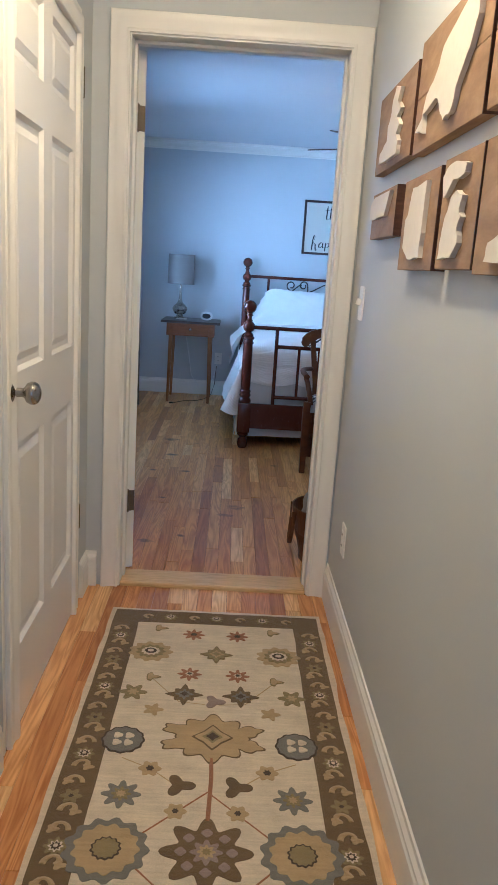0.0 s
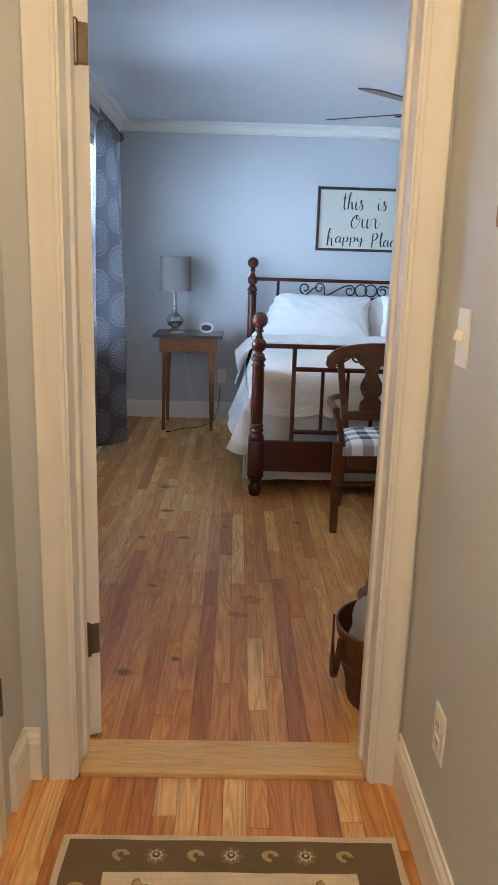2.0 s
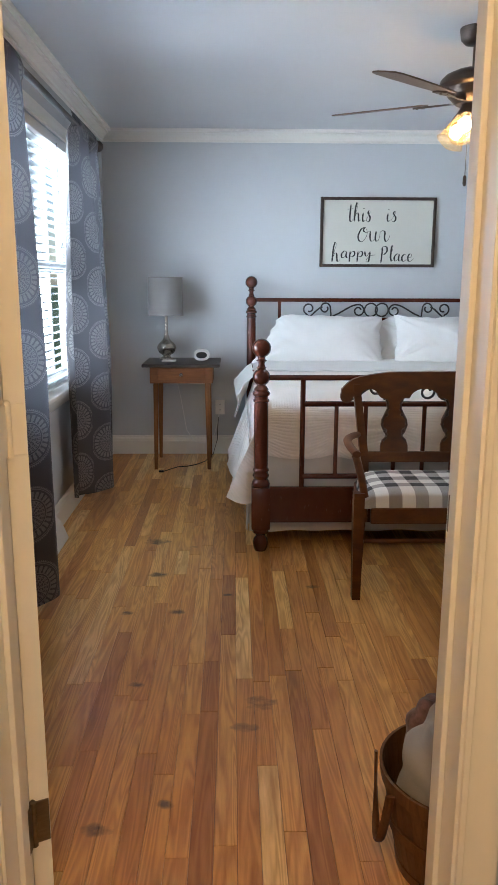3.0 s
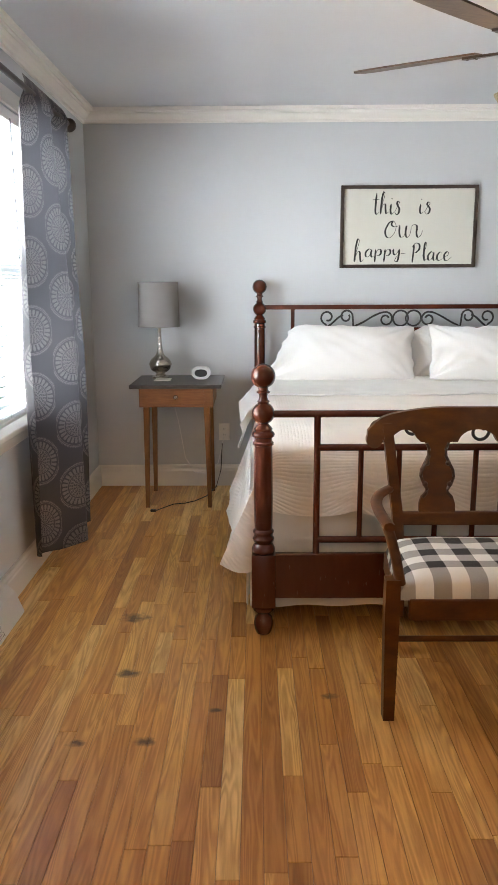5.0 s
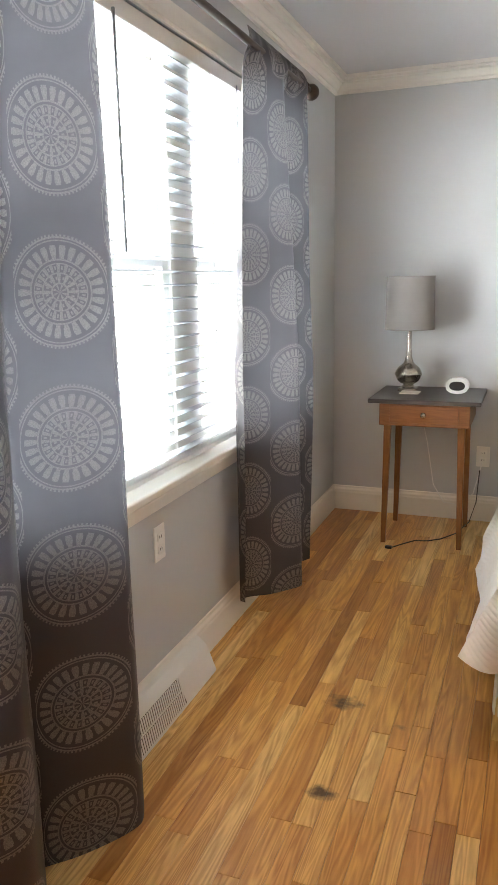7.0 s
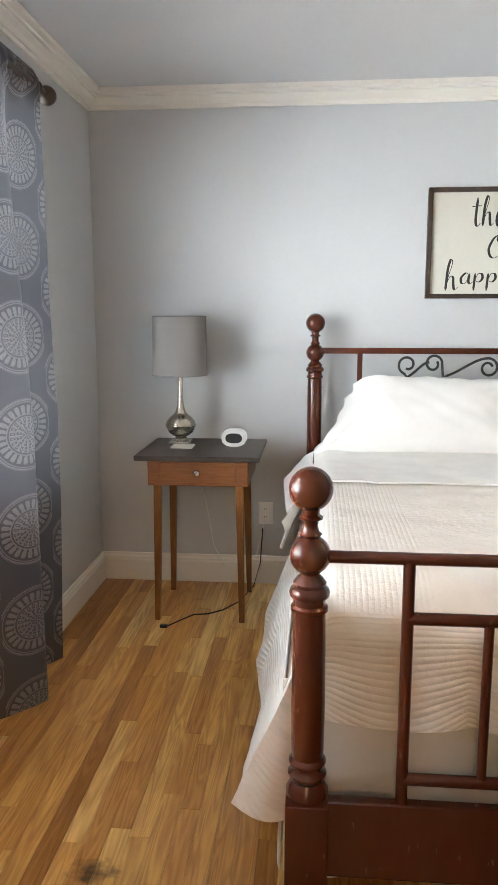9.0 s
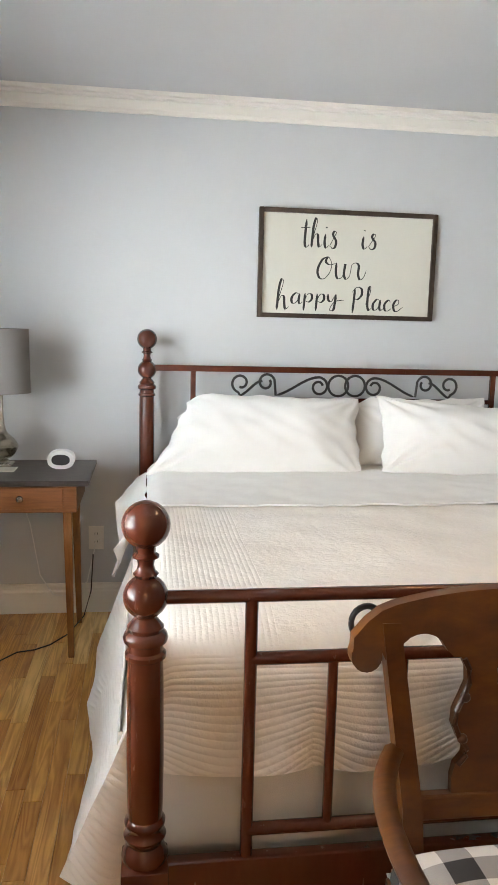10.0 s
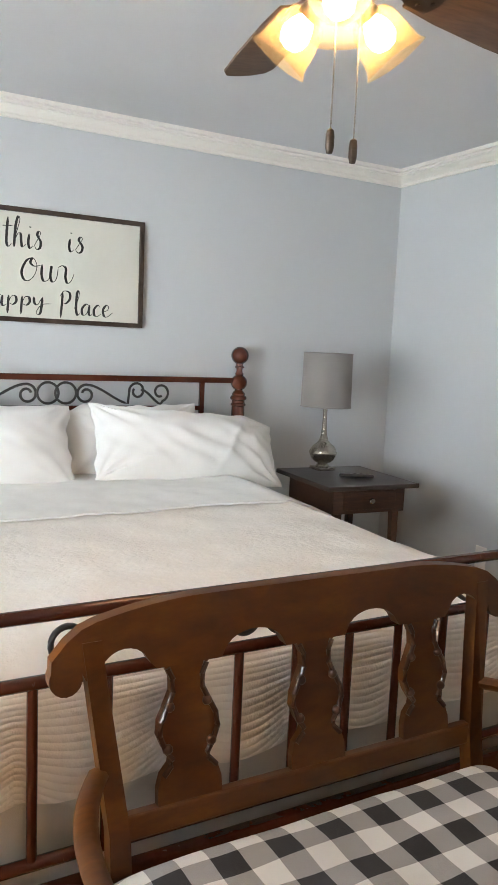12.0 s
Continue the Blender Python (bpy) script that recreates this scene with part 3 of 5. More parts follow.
# bedroom doorway: jamb, stops, casing, threshold
door_1 = thing("door_1", pose(0, 0, 0), "white painted door frame with an open door", "door", kind="structure")
b = box(DX0 - .02, DX0, HY1 - .002, YF + .002, 0, DH)
b = box(DX1, DX1 + .02, HY1 - .002, YF + .002, 0, DH, bm=b)
b = box(DX0 - .02, DX1 + .02, HY1 - .002, YF + .002, DH, DH + .02, bm=b)
part("jamb", b, M_TRIM, door_1)
b = box(DX0, DX0 + .011, 3.15, 3.187, 0, DH, .002)
b = box(DX1 - .011, DX1, 3.15, 3.187, 0, DH, .002, bm=b)
b = box(DX0, DX1, 3.15, 3.187, DH - .011, DH, .002, bm=b)
part("door_stop", b, M_TRIM, door_1)
CASING = [(0.006, 0), (0.006, 0.012), (0.014, 0.015), (0.020, 0.011), (0.048, 0.013), (0.056, 0.019), (0.070, 0.019), (0.073, 0.016), (0.073, 0)]
part("casing", moulding([(DX0, 0), (DX0, DH), (DX1, DH), (DX1, 0)], CASING, lambda u, v, h: (u, HY1 - h, v)), M_TRIM, door_1, smooth=True)
part("casing", moulding([(DX0, 0), (DX0, DH), (DX1, DH), (DX1, 0)], CASING, lambda u, v, h: (u, YF + h, v)), M_TRIM, door_1, smooth=True)
setting(part("trim_threshold", box(DX0 + .001, DX1 - .001, 3.088, 3.226, -0.01, 0.016, .007, seg=3), wood("oak_threshold", (0.46, 0.29, 0.11), (0.70, 0.48, 0.20), (0.80, 0.60, 0.30), (1, 9, 9), 0.35, blotch=.15)), "worn oak threshold across the doorway", "threshold")
part("strike_plate", box(DX1 - .0025, DX1, 3.192, 3.222, 0.90, 0.965, .0008), M_BRASS, door_1, "aged brass strike plate")


def panel_door(parent, w, h, th, m, name="door_leaf", flip=1):
    """Six-panel door, hinged at u=0; u along the leaf, v up, thickness about the middle."""
    st, mid = 0.105, 0.095
    cols = [(st, (w - mid) / 2), ((w + mid) / 2, w - st)]
    rows = [(0.235, 0.80), (0.985, 1.60), (1.715, 1.905)]
    us = [0, cols[0][0], cols[0][1], cols[1][0], cols[1][1], w]
    b = bmesh.new()
    box(0, st, -th / 2, th / 2, 0, h, bm=b)
    box(w - st, w, -th / 2, th / 2, 0, h, bm=b)
    box(cols[0][1], cols[1][0], -th / 2, th / 2, 0, h, bm=b)
    vs = [0] + [q for r in rows for q in r] + [h]
    for c in cols:
        for i in range(0, len(vs), 2):
            box(c[0], c[1], -th / 2, th / 2, vs[i], vs[i + 1], bm=b)
    b.transform(m)
    leaf = part(name, b, M_DOOR, parent)
    for c in cols:
        for r in rows:
            b = bmesh.new()
            for s in (-1, 1):
                steps = [(0.0, th / 2), (0.010, th / 2 - .011), (0.024, th / 2 - .012), (0.046, th / 2 - .004)]
                loops = []
                for ins, d in steps:
                    loops.append([b.verts.new((x, s * d, z)) for x, z in ((c[0] + ins, r[0] + ins), (c[1] - ins, r[0] + ins), (c[1] - ins, r[1] - ins), (c[0] + ins, r[1] - ins))])
                for p, q in zip(loops, loops[1:]):
                    for i in range(4):
                        b.faces.new((p[i], p[(i + 1) % 4], q[(i + 1) % 4], q[i]))
                b.faces.new(loops[-1])
            b.transform(m)
            ob = part("panel", b, M_DOOR, leaf)
    return leaf


LEAF = pose(DX0 - .002, YF + .012, 0.012, 0, 0, 116) @ pose(0, -.018, 0)
panel_door(door_1, 0.745, 2.02, 0.036, LEAF)
for z in (0.265, 1.03, 1.755):
    painted = z == 1.03
    b = box(DX0 + .0005, DX0 + .0035, 3.187, YF + .004, z, z + .089, .001)
    lathe([(.0065, z - .003), (.0065, z + .092), (.003, z + .096)], 12, b, pose(DX0 + .004, YF + .010, 0))
    box(-.003, .0005, -.017, .015, z - .012, z + .077, .001, bm=b, m=LEAF)
    part("hinge", b, M_TRIM if painted else M_BRASS, door_1, "hinge painted over in cream" if painted else "aged brass butt hinge")

# hall side door
door_2 = thing("door_2", pose(0, 0, 0), "closed white six-panel door with brass hinges", "door", kind="structure")
b = box(HL - .12, HL + .001, LD0 - .02, LD0, 0, LDH)
b = box(HL - .12, HL + .001, LD1, LD1 + .02, 0, LDH, bm=b)
b = box(HL - .12, HL + .001, LD0 - .02, LD1 + .02, LDH, LDH + .02, bm=b)
part("jamb", b, M_TRIM, door_2)
part("casing", moulding([(LD1, 0), (LD1, LDH), (LD0, LDH), (LD0, 0)], [(a, c) for a, c in CASING], lambda u, v, h: (HL + h, u, v)), M_TRIM, door_2, smooth=True)
panel_door(door_2, LD1 - LD0 - .006, 2.015, 0.036, pose(HL - .014, LD1 - .003, 0.01, 0, 0, -90))
for z in (0.315, 1.79):
    b = lathe([(.003, z - .005), (.0065, z - .002), (.0065, z + .088), (.003, z + .092)], 12, None, pose(HL + .010, LD1 + .002, 0))
    box(HL + .0045, HL + .0075, LD1 - .02, LD1 + .004, z, z + .086, .001, bm=b)
    part("hinge", b, M_BRASS, door_2, "aged brass butt hinge")
KN = [(0, 0), (.031, 0), (.033, .003), (.031, .008), (.022, .011), (.012, .014), (.011, .03), (.014, .034), (.024, .040), (.0285, .050), (.0285, .058), (.024, .066), (.014, .071), (0, .0725)]
part("knob", lathe(KN, 28, None, pose(HL + .004, 2.075, 0.955, 0, 90, 0)), M_PEWTER, door_2, "brushed pewter round knob", smooth=True)

# windows: twin double-hung sashes in the west wall
M_SASH = paint("sash_paint", (0.78, 0.78, 0.76), 0.35, 90, 0.03, 0.05)
window_1 = thing("window_1", pose(0, 0, 0), "twin double-hung window with white blinds", "window", kind="structure")
UNITS = [(4.59, 5.83), (6.02, 6.85)]
b = box(XL - .15, XL - .06, WY0, 4.59, WZ0, WZ1)
b = box(XL - .15, XL - .06, 5.83, 6.02, WZ0, WZ1, bm=b)
b = box(XL - .15, XL - .06, 6.85, WY1, WZ0, WZ1, bm=b)
b = box(XL - .15, XL - .06, 4.59, 6.85, 2.07, WZ1, bm=b)
part("window_frame", b, M_SASH, window_1)
for y0, y1 in UNITS:
    for z0, z1, xo in ((0.76, 1.445, -.085), (1.375, 2.07, -.115)):
        b = box(XL + xo - .015, XL + xo + .015, y0, y0 + .045, z0, z1, .003)
        box(XL + xo - .015, XL + xo + .015, y1 - .045, y1, z0, z1, .003, bm=b)
        box(XL + xo - .015, XL + xo + .015, y0 + .044, y1 - .044, z0, z0 + .045, .003, bm=b)
        box(XL + xo - .015, XL + xo + .015, y0 + .044, y1 - .044, z1 - .04, z1, .003, bm=b)
        sash = part("sash", b, M_SASH, window_1)
        g = part("pane", box(XL + xo - .002, XL + xo + .002, y0 + .04, y1 - .04, z0 + .04, z1 - .035), M_GLASS, sash)
        g.visible_shadow = False
part("window_casing", moulding([(WY0, WZ0), (WY0, WZ1 - .02), (WY1, WZ1 - .02), (WY1, WZ0)], [(a, c) for a, c in CASING], lambda u, v, h: (XL + h, u, v)), M_TRIM, window_1, smooth=True)
part("window_sill", box(XL - .15, XL + .048, WY0 - .10, WY1 + .10, WZ0 - .028, WZ0 + .002, .008, seg=3), M_TRIM, window_1)
part("window_apron", moulding([(WY1 + .06, WZ0 - .028), (WY0 - .06, WZ0 - .028)], [(0, 0), (0, .016), (.014, .020), (.03, .014), (.05, .012), (.06, .008), (.06, 0)], lambda u, v, h: (XL + h, u, v)), M_TRIM, window_1, smooth=True)

# venetian blinds
for y0, y1 in ((4.56, 6.88),):
    blind = thing("venetian_blind", pose(XL - .028, (y0 + y1) / 2, 0.75), "wide white venetian blind with half-open slats", "blind")
    w = (y1 - y0) / 2 - .006
    part("headrail", box(-.026, .026, -w, w, 1.300, 1.350, .004), M_SASH, blind)
    me = None
    nsl = 30
    for i in range(nsl):
        z = 0.045 + i * 0.0425
        if me is None:
            b = bmesh.new()
            prism([(-.024, -.003), (-.012, .0), (0, .0012), (.012, .0), (.024, -.003), (.0243, -.0012), (.012, .0018), (0, .003), (-.012, .0018), (-.0243, -.0012)], -w, w, lambda u, v, h: (u, h, v), bm=b)
            ob = part("slat", b, M_SLAT, blind)
            me = ob.data
        else:
            ob = new("slat", me)
            ob.parent = blind
        ob.matrix_local = pose(0, 0, z, 0, -5, 0)
    part("bottom_rail", box(-.025, .025, -w, w, 0.006, 0.024, .004), M_SASH, blind)
    for yy in (-w + .14, -.35, .35, w - .14):
        part("ladder_cord", tube([(.022, yy, .02), (.022, yy, 1.30)], .0011, 5), M_WHITEPL, blind)
    part("tilt_wand", tube([(.032, -.30, 1.31), (.034, -.30, .69)], .0048, 6), M_CORD, blind, "grey plastic tilt wand")
    part("lift_cord", tube([(.032, .58, 1.31), (.034, .58, .68)], .0028, 6), M_CORD, blind, "grey lift cord")

# outdoors: lawn and porch posts beyond the glass
setting(part("ground", sheet(2, 2, lambda u, v: (-400 + 398.9 * u, -300 + 600 * v, -0.55)), M_GRASS), "mown lawn outside the window", "ground")

# ---- curtains ----
rod = thing("curtain_rod", pose(-0.768, 5.50, 2.135), "dark bronze curtain rod with round finials", "curtain rod")
part("pole", tube([(0, -1.40, 0), (0, 1.29, 0)], .0125, 14), M_BRONZE, rod, smooth=True)
part("sleeve", tube([(0, -1.40, 0), (0, 0.11, 0)], .0145, 14), M_BRONZE, rod, smooth=True)
for s in (-1, 1):
    part("finial", lathe([(.012, 0), (.018, .006), (.012, .012)] + [(r, z) for r, z in ball_profile(.034, .046, 10, -70, 90)], 20, None, pose(0, (1.29 if s > 0 else -1.40), 0, -90 * s, 0, 0)), M_BRONZE, rod, smooth=True)
for y in (-1.35, 1.23):
    b = box(-.12, -.114, y - .012, y + .012, -.025, .025, .003)
    tube([(-.115, y, 0), (-.015, y, 0)], .005, 8, b)
    tube([(.017 * math.cos(a), y, .017 * math.sin(a)) for a in np.linspace(0, 2 * math.pi, 17)[:-1]], .0055, 8, b, closed=True)
    part("bracket", b, M_BRONZE, rod, smooth=True)


def curtain(top, hem, zbot, xtop, xbot, folds, last, depth, cloth_w, uv0, seed):
    """A rod-pocket panel from y top[0] to top[1]: gathered at the rod, hanging in broad pleats; last is where the last ridge falls."""
    def f(u, v):
        z = 2.185 - v * (2.185 - zbot)
        k = v ** 0.8
        a, c = top[0] + (top[1] - top[0]) * u, hem[0] + (hem[1] - hem[0]) * u
        y = a + (c - a) * k
        ph = 2 * math.pi * folds * (u - last) + .25 * noise.noise((u * 2, v * 1.3, seed)) * v
        w = .62 * math.asin(.97 * math.cos(ph))
        amp = .020 + (depth - .020) * min(1, .15 + v * 1.5)
        x = xtop + (xbot - xtop) * k + amp * w + .010 * noise.noise((u * 6, v * 2.5, seed)) * (.3 + v)
        if v < .05:
            x = xtop + (amp * w + .010 * math.sin(2 * math.pi * folds * 5 * u)) * v / .05 + .017 * math.sin(math.pi * v / .05)
        y += .030 * math.sin(ph) * (.3 + .7 * v) + .005 * noise.noise((u * 5 + 9, v * 3, seed))
        return (x + .768, y, z - 2.135 + .006 * noise.noise((u * 9, 0, seed)) * v)
    return sheet(140, 70, f, 0, None, lambda u, v: (uv0[0] + u * cloth_w, uv0[1] - v * 2.2))


c1 = thing("curtain", pose(-0.768, 0, 2.135), "grey curtain panel woven with pale lace medallions", "curtain", "curtains at the window")
part("cloth", curtain((4.24, 5.07), (4.14, 5.00), .030, -.768, -.752, 2.05, .945, .088, 1.02, (.1175, 2.91), 3.1), M_CURTAIN, c1, smooth=True)
c2 = thing("curtain", pose(-0.768, 0, 2.135), "grey curtain panel woven with lace medallions beside the lamp", "curtain", "curtains at the window")
part("cloth", curtain((6.06, 6.72), (6.02, 6.58), .140, -.770, -.745, 1.5, .42, .115, .95, (.378, 3.158), 8.7), M_CURTAIN, c2, smooth=True)

# ---- bed ----
bed = thing("bed", pose(1.134, 6.62, 0), "cherry-stained wooden king bed with turned posts and iron scrollwork", "bed")
PX = 0.941


def turned(top):
    """The turned upper part of a post, from the block's top to the ball."""
    z1 = top - .089 - .205
    p = [(.030, .336), (.044, .342), (.046, .352), (.040, .366), (.034, .376), (.040, .386), (.042, .394), (.036, .404), (.036, .412), (.040, .418), (.040, .424), (.034, .432)]
    p += [(.035, .46), (.036, .55), (.0345, z1 - .06), (.0335, z1 - .012), (.039, z1 - .008), (.039, z1), (.034, z1 + .005), (.033, z1 + .018), (.041, z1 + .023), (.043, z1 + .031), (.040, z1 + .039), (.033, z1 + .044), (.035, z1 + .052), (.026, z1 + .064), (.020, z1 + .070)]
    p += [(r, z) for r, z in ball_profile(.0425, z1 + .110, 10, -62, 62)]
    z2 = z1 + .148
    p += [(.019, z2), (.024, z2 + .007), (.018, z2 + .013), (.015, z2 + .024), (.017, z2 + .035), (.025, z2 + .039), (.025, z2 + .043), (.018, z2 + .048)]
    p += [(r, z) for r, z in ball_profile(.0455, top - .0455, 11, -66, 90)]
    return p


for x in (-PX, PX):
    for y, top in ((-1.05, 1.064), (1.05, 1.376)):
        b = lathe([(.018, 0), (.028, .003), (.035, .02), (.0385, .045), (.034, .067), (.024, .078), (.022, .086), (.032, .092), (.040, .100), (.040, .112), (.030, .122), (.030, .14)], 28, None, pose(x, y, 0))
        box(x - .046, x + .046, y - .046, y + .046, .122, .337, .004, bm=b)
        lathe(turned(top), 32, b, pose(x, y, 0))
        part("post", b, M_BED, bed, "turned wooden post with ball finial", smooth=True)


def spiral(cx, cz, r0, r1, a0, a1, n=26):
    return [(cx + (r0 + (r1 - r0) * i / n) * math.cos(radians(a0 + (a1 - a0) * i / n)), cz + (r0 + (r1 - r0) * i / n) * math.sin(radians(a0 + (a1 - a0) * i / n))) for i in range(n + 1)]


def scrollwork(y, zt, zb, parent):
    """Mirrored iron scrolls either side of three linked rings."""
    h = zt - zb
    R = h * 0.44
    zc = (zt + zb) / 2
    for s in (-1, 1):
        # long bar: curl under near the rings, sweep outwards, curl over at the far end
        pts = spiral(.135, zb + R * 1.02, R * .38, R * .92, -20 + 540, 90, 30)
        far = (.36, zt - R * 1.0)
        n = 12
        a, c = pts[-1], (far[0] - .0, zb + R * .12)
        for i in range(1, n):
            t = i / n
            e = t * t * (3 - 2 * t)
            pts.append((a[0] + (c[0] - a[0]) * t, a[1] + (c[1] - a[1]) * e))
        pts += [(far[0] + R * .55 + R * .9 * math.cos(radians(q)) * (1 - k / 26 * .6), far[1] + R * .1 + R * .95 * math.sin(radians(q)) * (1 - k / 26 * .6)) for k, q in enumerate(np.linspace(235, -215, 26))][4:]
        b = tube([(s * px, y, pz) for px, pz in pts], .0062, 8)
        # end bar: small mirrored curl meeting the long bar
        ex = .50
        e1 = [(ex + R * .15 + R * .92 * math.cos(radians(q)) * (1 - k / 24 * .6), zt - R * .98 + R * .92 * math.sin(radians(q)) * (1 - k / 24 * .6)) for k, q in enumerate(np.linspace(-75, 290, 24))]
        lead = [(far[0] + R * .95 + (ex + R * .38 - far[0] - R * .95) * t, zt - R * .75 + (zb + R * .08 - zt + R * .75) * (t * t * (3 - 2 * t))) for t in np.linspace(0, .92, 9)]
        tube([(s * px, y, pz) for px, pz in lead + e1], .0062, 8, b)
        part("iron_scroll", b, M_IRON, parent, "black wrought-iron scroll", smooth=True)
    for cx in (-.042, .0, .042):
        if cx == 0:
            continue
        part("iron_ring", tube([(cx + R * .98 * math.cos(a), y + (.004 if cx > 0 else -.004), zc + R * .98 * math.sin(a)) for a in np.linspace(0, 2 * math.pi, 29)[:-1]], .006, 8, closed=True), M_IRON, parent, "black wrought-iron ring", smooth=True)


def rail(x0, x1, y, z, r, name="rail", flat=1.0):
    part(name, tube([(x0, y, z), (x1, y, z)], r, 14, flat=flat), M_BED, bed, smooth=True)


# footboard
yf = -1.05
rail(-PX + .03, PX - .03, yf, .877, .0135, "top_rail")
rail(-.739, .739, yf, .749, .0135, "middle_rail")
rail(-.739, .739, yf, .387, .0135, "lower_rail")
for x in (-.739, .739):
    part("upright", tube([(x, yf, .325), (x, yf, .872)], .0130, 12), M_BED, bed, smooth=True)
for i in range(9):
    x = -.574 + i * 0.1435
    part("spindle", tube([(x, yf, .387), (x, yf, .749)], .0105, 12), M_BED, bed, smooth=True)
part("foot_panel", box(-PX + .04, PX - .04, yf - .014, yf + .014, .15, .333, .005), M_BED, bed)
scrollwork(yf, .862, .764, bed)
# headboard
yh = 1.05
part("top_rail", box(-PX + .02, PX - .02, yh - .012, yh + .012, 1.188, 1.216, .004), M_BED, bed)
part("middle_rail", box(-.73, .73, yh - .011, yh + .011, 1.050, 1.072, .003), M_BED, bed)
part("lower_rail", box(-PX + .02, PX - .02, yh - .012, yh + .012, .55, .60, .003), M_BED, bed)
for x in (-.73, .73):
    part("upright", box(x - .012, x + .012, yh - .011, yh + .011, .58, 1.19, .003), M_BED, bed)
for i in range(9):
    x = -.584 + i * 0.146
    part("spindle", tube([(x, yh, .58), (x, yh, 1.052)], .009, 10), M_BED, bed, smooth=True)
scrollwork(yh, 1.186, 1.074, bed)
for s in (-1, 1):
    part("side_rail", box(s * (PX - .012) - .013, s * (PX - .012) + .013, -1.01, 1.01, .17, .33, .004), M_BED, bed)

mattress = part("mattress", box(.235, 2.033, 5.70, 7.62, .34, .715, .10, seg=6), M_SHEET, smooth=True)
tagged(mattress, "thick white mattress lying on the wooden bed", "mattress")


def skirt_f(path, z0, z1, amp, k):
    L = [0]
    for p, q in zip(path, path[1:]):
        L.append(L[-1] + math.dist(p, q))

    def f(u, v):
        s = u * L[-1]
        i = max(j for j in range(len(L) - 1) if L[j] <= s + 1e-9)
        t = (s - L[i]) / (L[i + 1] - L[i])
        p, q = path[i], path[i + 1]
        d = Vector((q[0] - p[0], q[1] - p[1])).normalized()
        off = amp * math.sin(s * k) * v + .012 * v * noise.noise((s * 3, 0, 2))
        return (p[0] + (q[0] - p[0]) * t + d.y * off, p[1] + (q[1] - p[1]) * t - d.x * off, z1 + (z0 - z1) * v + .008 * noise.noise((s * 4, v, 7)))
    return f


sk = thing("bed_skirt", pose(0, 0, 0), "off-white gathered bed skirt hanging below the quilt", "bed skirt")
for run in ([(.150, 7.5), (.140, 5.660)], [(.140, 5.660), (2.125, 5.660)], [(2.125, 5.660), (2.13, 7.5)]):
    part("panel", sheet(90, 6, skirt_f(run, .075, .56, .012, 22), .004), M_SKIRT, sk, smooth=True)

quilt = thing("quilt", pose(0, 0, 0), "cream scalloped quilt spread over the bed", "quilt")
QZ = .770


def soft(y, x, s):
    return .007 * noise.noise((x * 3, y * 3, s)) + .004 * noise.noise((x * 9, y * 9, s + 5))


ARC = .285


def q_top(u, v):
    """Hem of the foot, up over the rounded edge and along the top, by length of cloth."""
    x = .205 + 1.86 * u
    e = min(u, 1 - u) * 1.86
    hem = .178 + .030 * abs(math.sin((x - .215) * 9.4)) ** .7
    L = .20 + ARC + 1.36
    d = v * L
    side = .030 * max(0, 1 - e / .05) ** 2 if u < .5 else .110 * max(0, 1 - e / .26) ** 1.6
    if d < .20:
        t = 1 - d / .20
        y = 5.642 - .012 * t - .010 * math.sin(x * 14) * t + .004 * noise.noise((x * 12, t * 5, 4))
        z = QZ - .125 - (hem - .02) * t
    elif d < .20 + ARC:
        q = (d - .20) / ARC * math.pi / 2
        y = 5.882 - .24 * math.cos(q)
        z = QZ - .125 * (1 - math.sin(q))
    else:
        y = 5.882 + d - .20 - ARC
        z = QZ
    k = min(1, d / .3)
    return (x, y, z - side * k + soft(y, x, 1) * k + .004 * k * noise.noise((x * 5 - y * 4, y * 7 + x * 3, 21)))


b = sheet(96, 110, q_top, 0, None, lambda u, v: (u * 1.86, v * 1.845))


def q_side(s):
    def f(u, v):
        y = 5.60 + 1.42 * u
        drop = .485 + .020 * abs(math.sin(y * 9.4)) - .02 * max(0, 1 - u / .06) ** 2
        flare = .170 + .012 * math.sin(y * 4.0) + .03 * max(0, 1 - u / .3)
        fold = .009 * math.sin(y * 13 + .6) * v + .008 * math.sin(y * 5.1) * v
        x = .206 - flare * v ** 1.15 - fold * .8
        z = QZ - .028 - drop * v if s < 0 else QZ - .115 - (drop - .087) * v
        y2 = y + .03 * v * (1 - u) ** 4
        x = x if s < 0 else 2.268 - x
        return (x + .004 * noise.noise((y * 12, v * 5, 3)), y2, z)
    return f


part("top_panel", b, M_QUILT, quilt, smooth=True)
for side in (-1, 1):
    b = sheet(90, 34, q_side(side), 0, None, lambda u, v: (u * 1.42, .5 * (1 - v)))

    def corner(u, v, side=side):
        """The fold of cloth that closes the corner between the side and the foot."""
        a = Vector(q_side(side)(0, v))
        c = Vector(((.228 - .035 * v) if side < 0 else (2.040 + .035 * v), 5.668 - .01 * v, QZ - .10 * min(1, v * 6) - .43 * v))
        p = a.lerp(c, u)
        p.y -= .030 * math.sin(math.pi * u) * v
        p.z -= .020 * math.sin(math.pi * u) * v
        return p
    sheet(20, 34, corner, 0, b, lambda u, v: (u * .22, .5 * (1 - v)))
    part("side_drop", b, M_QUILT, quilt, smooth=True)


fold = thing("folded_sheet", pose(0, 0, 0), "white sheet folded back across the quilt", "sheet")


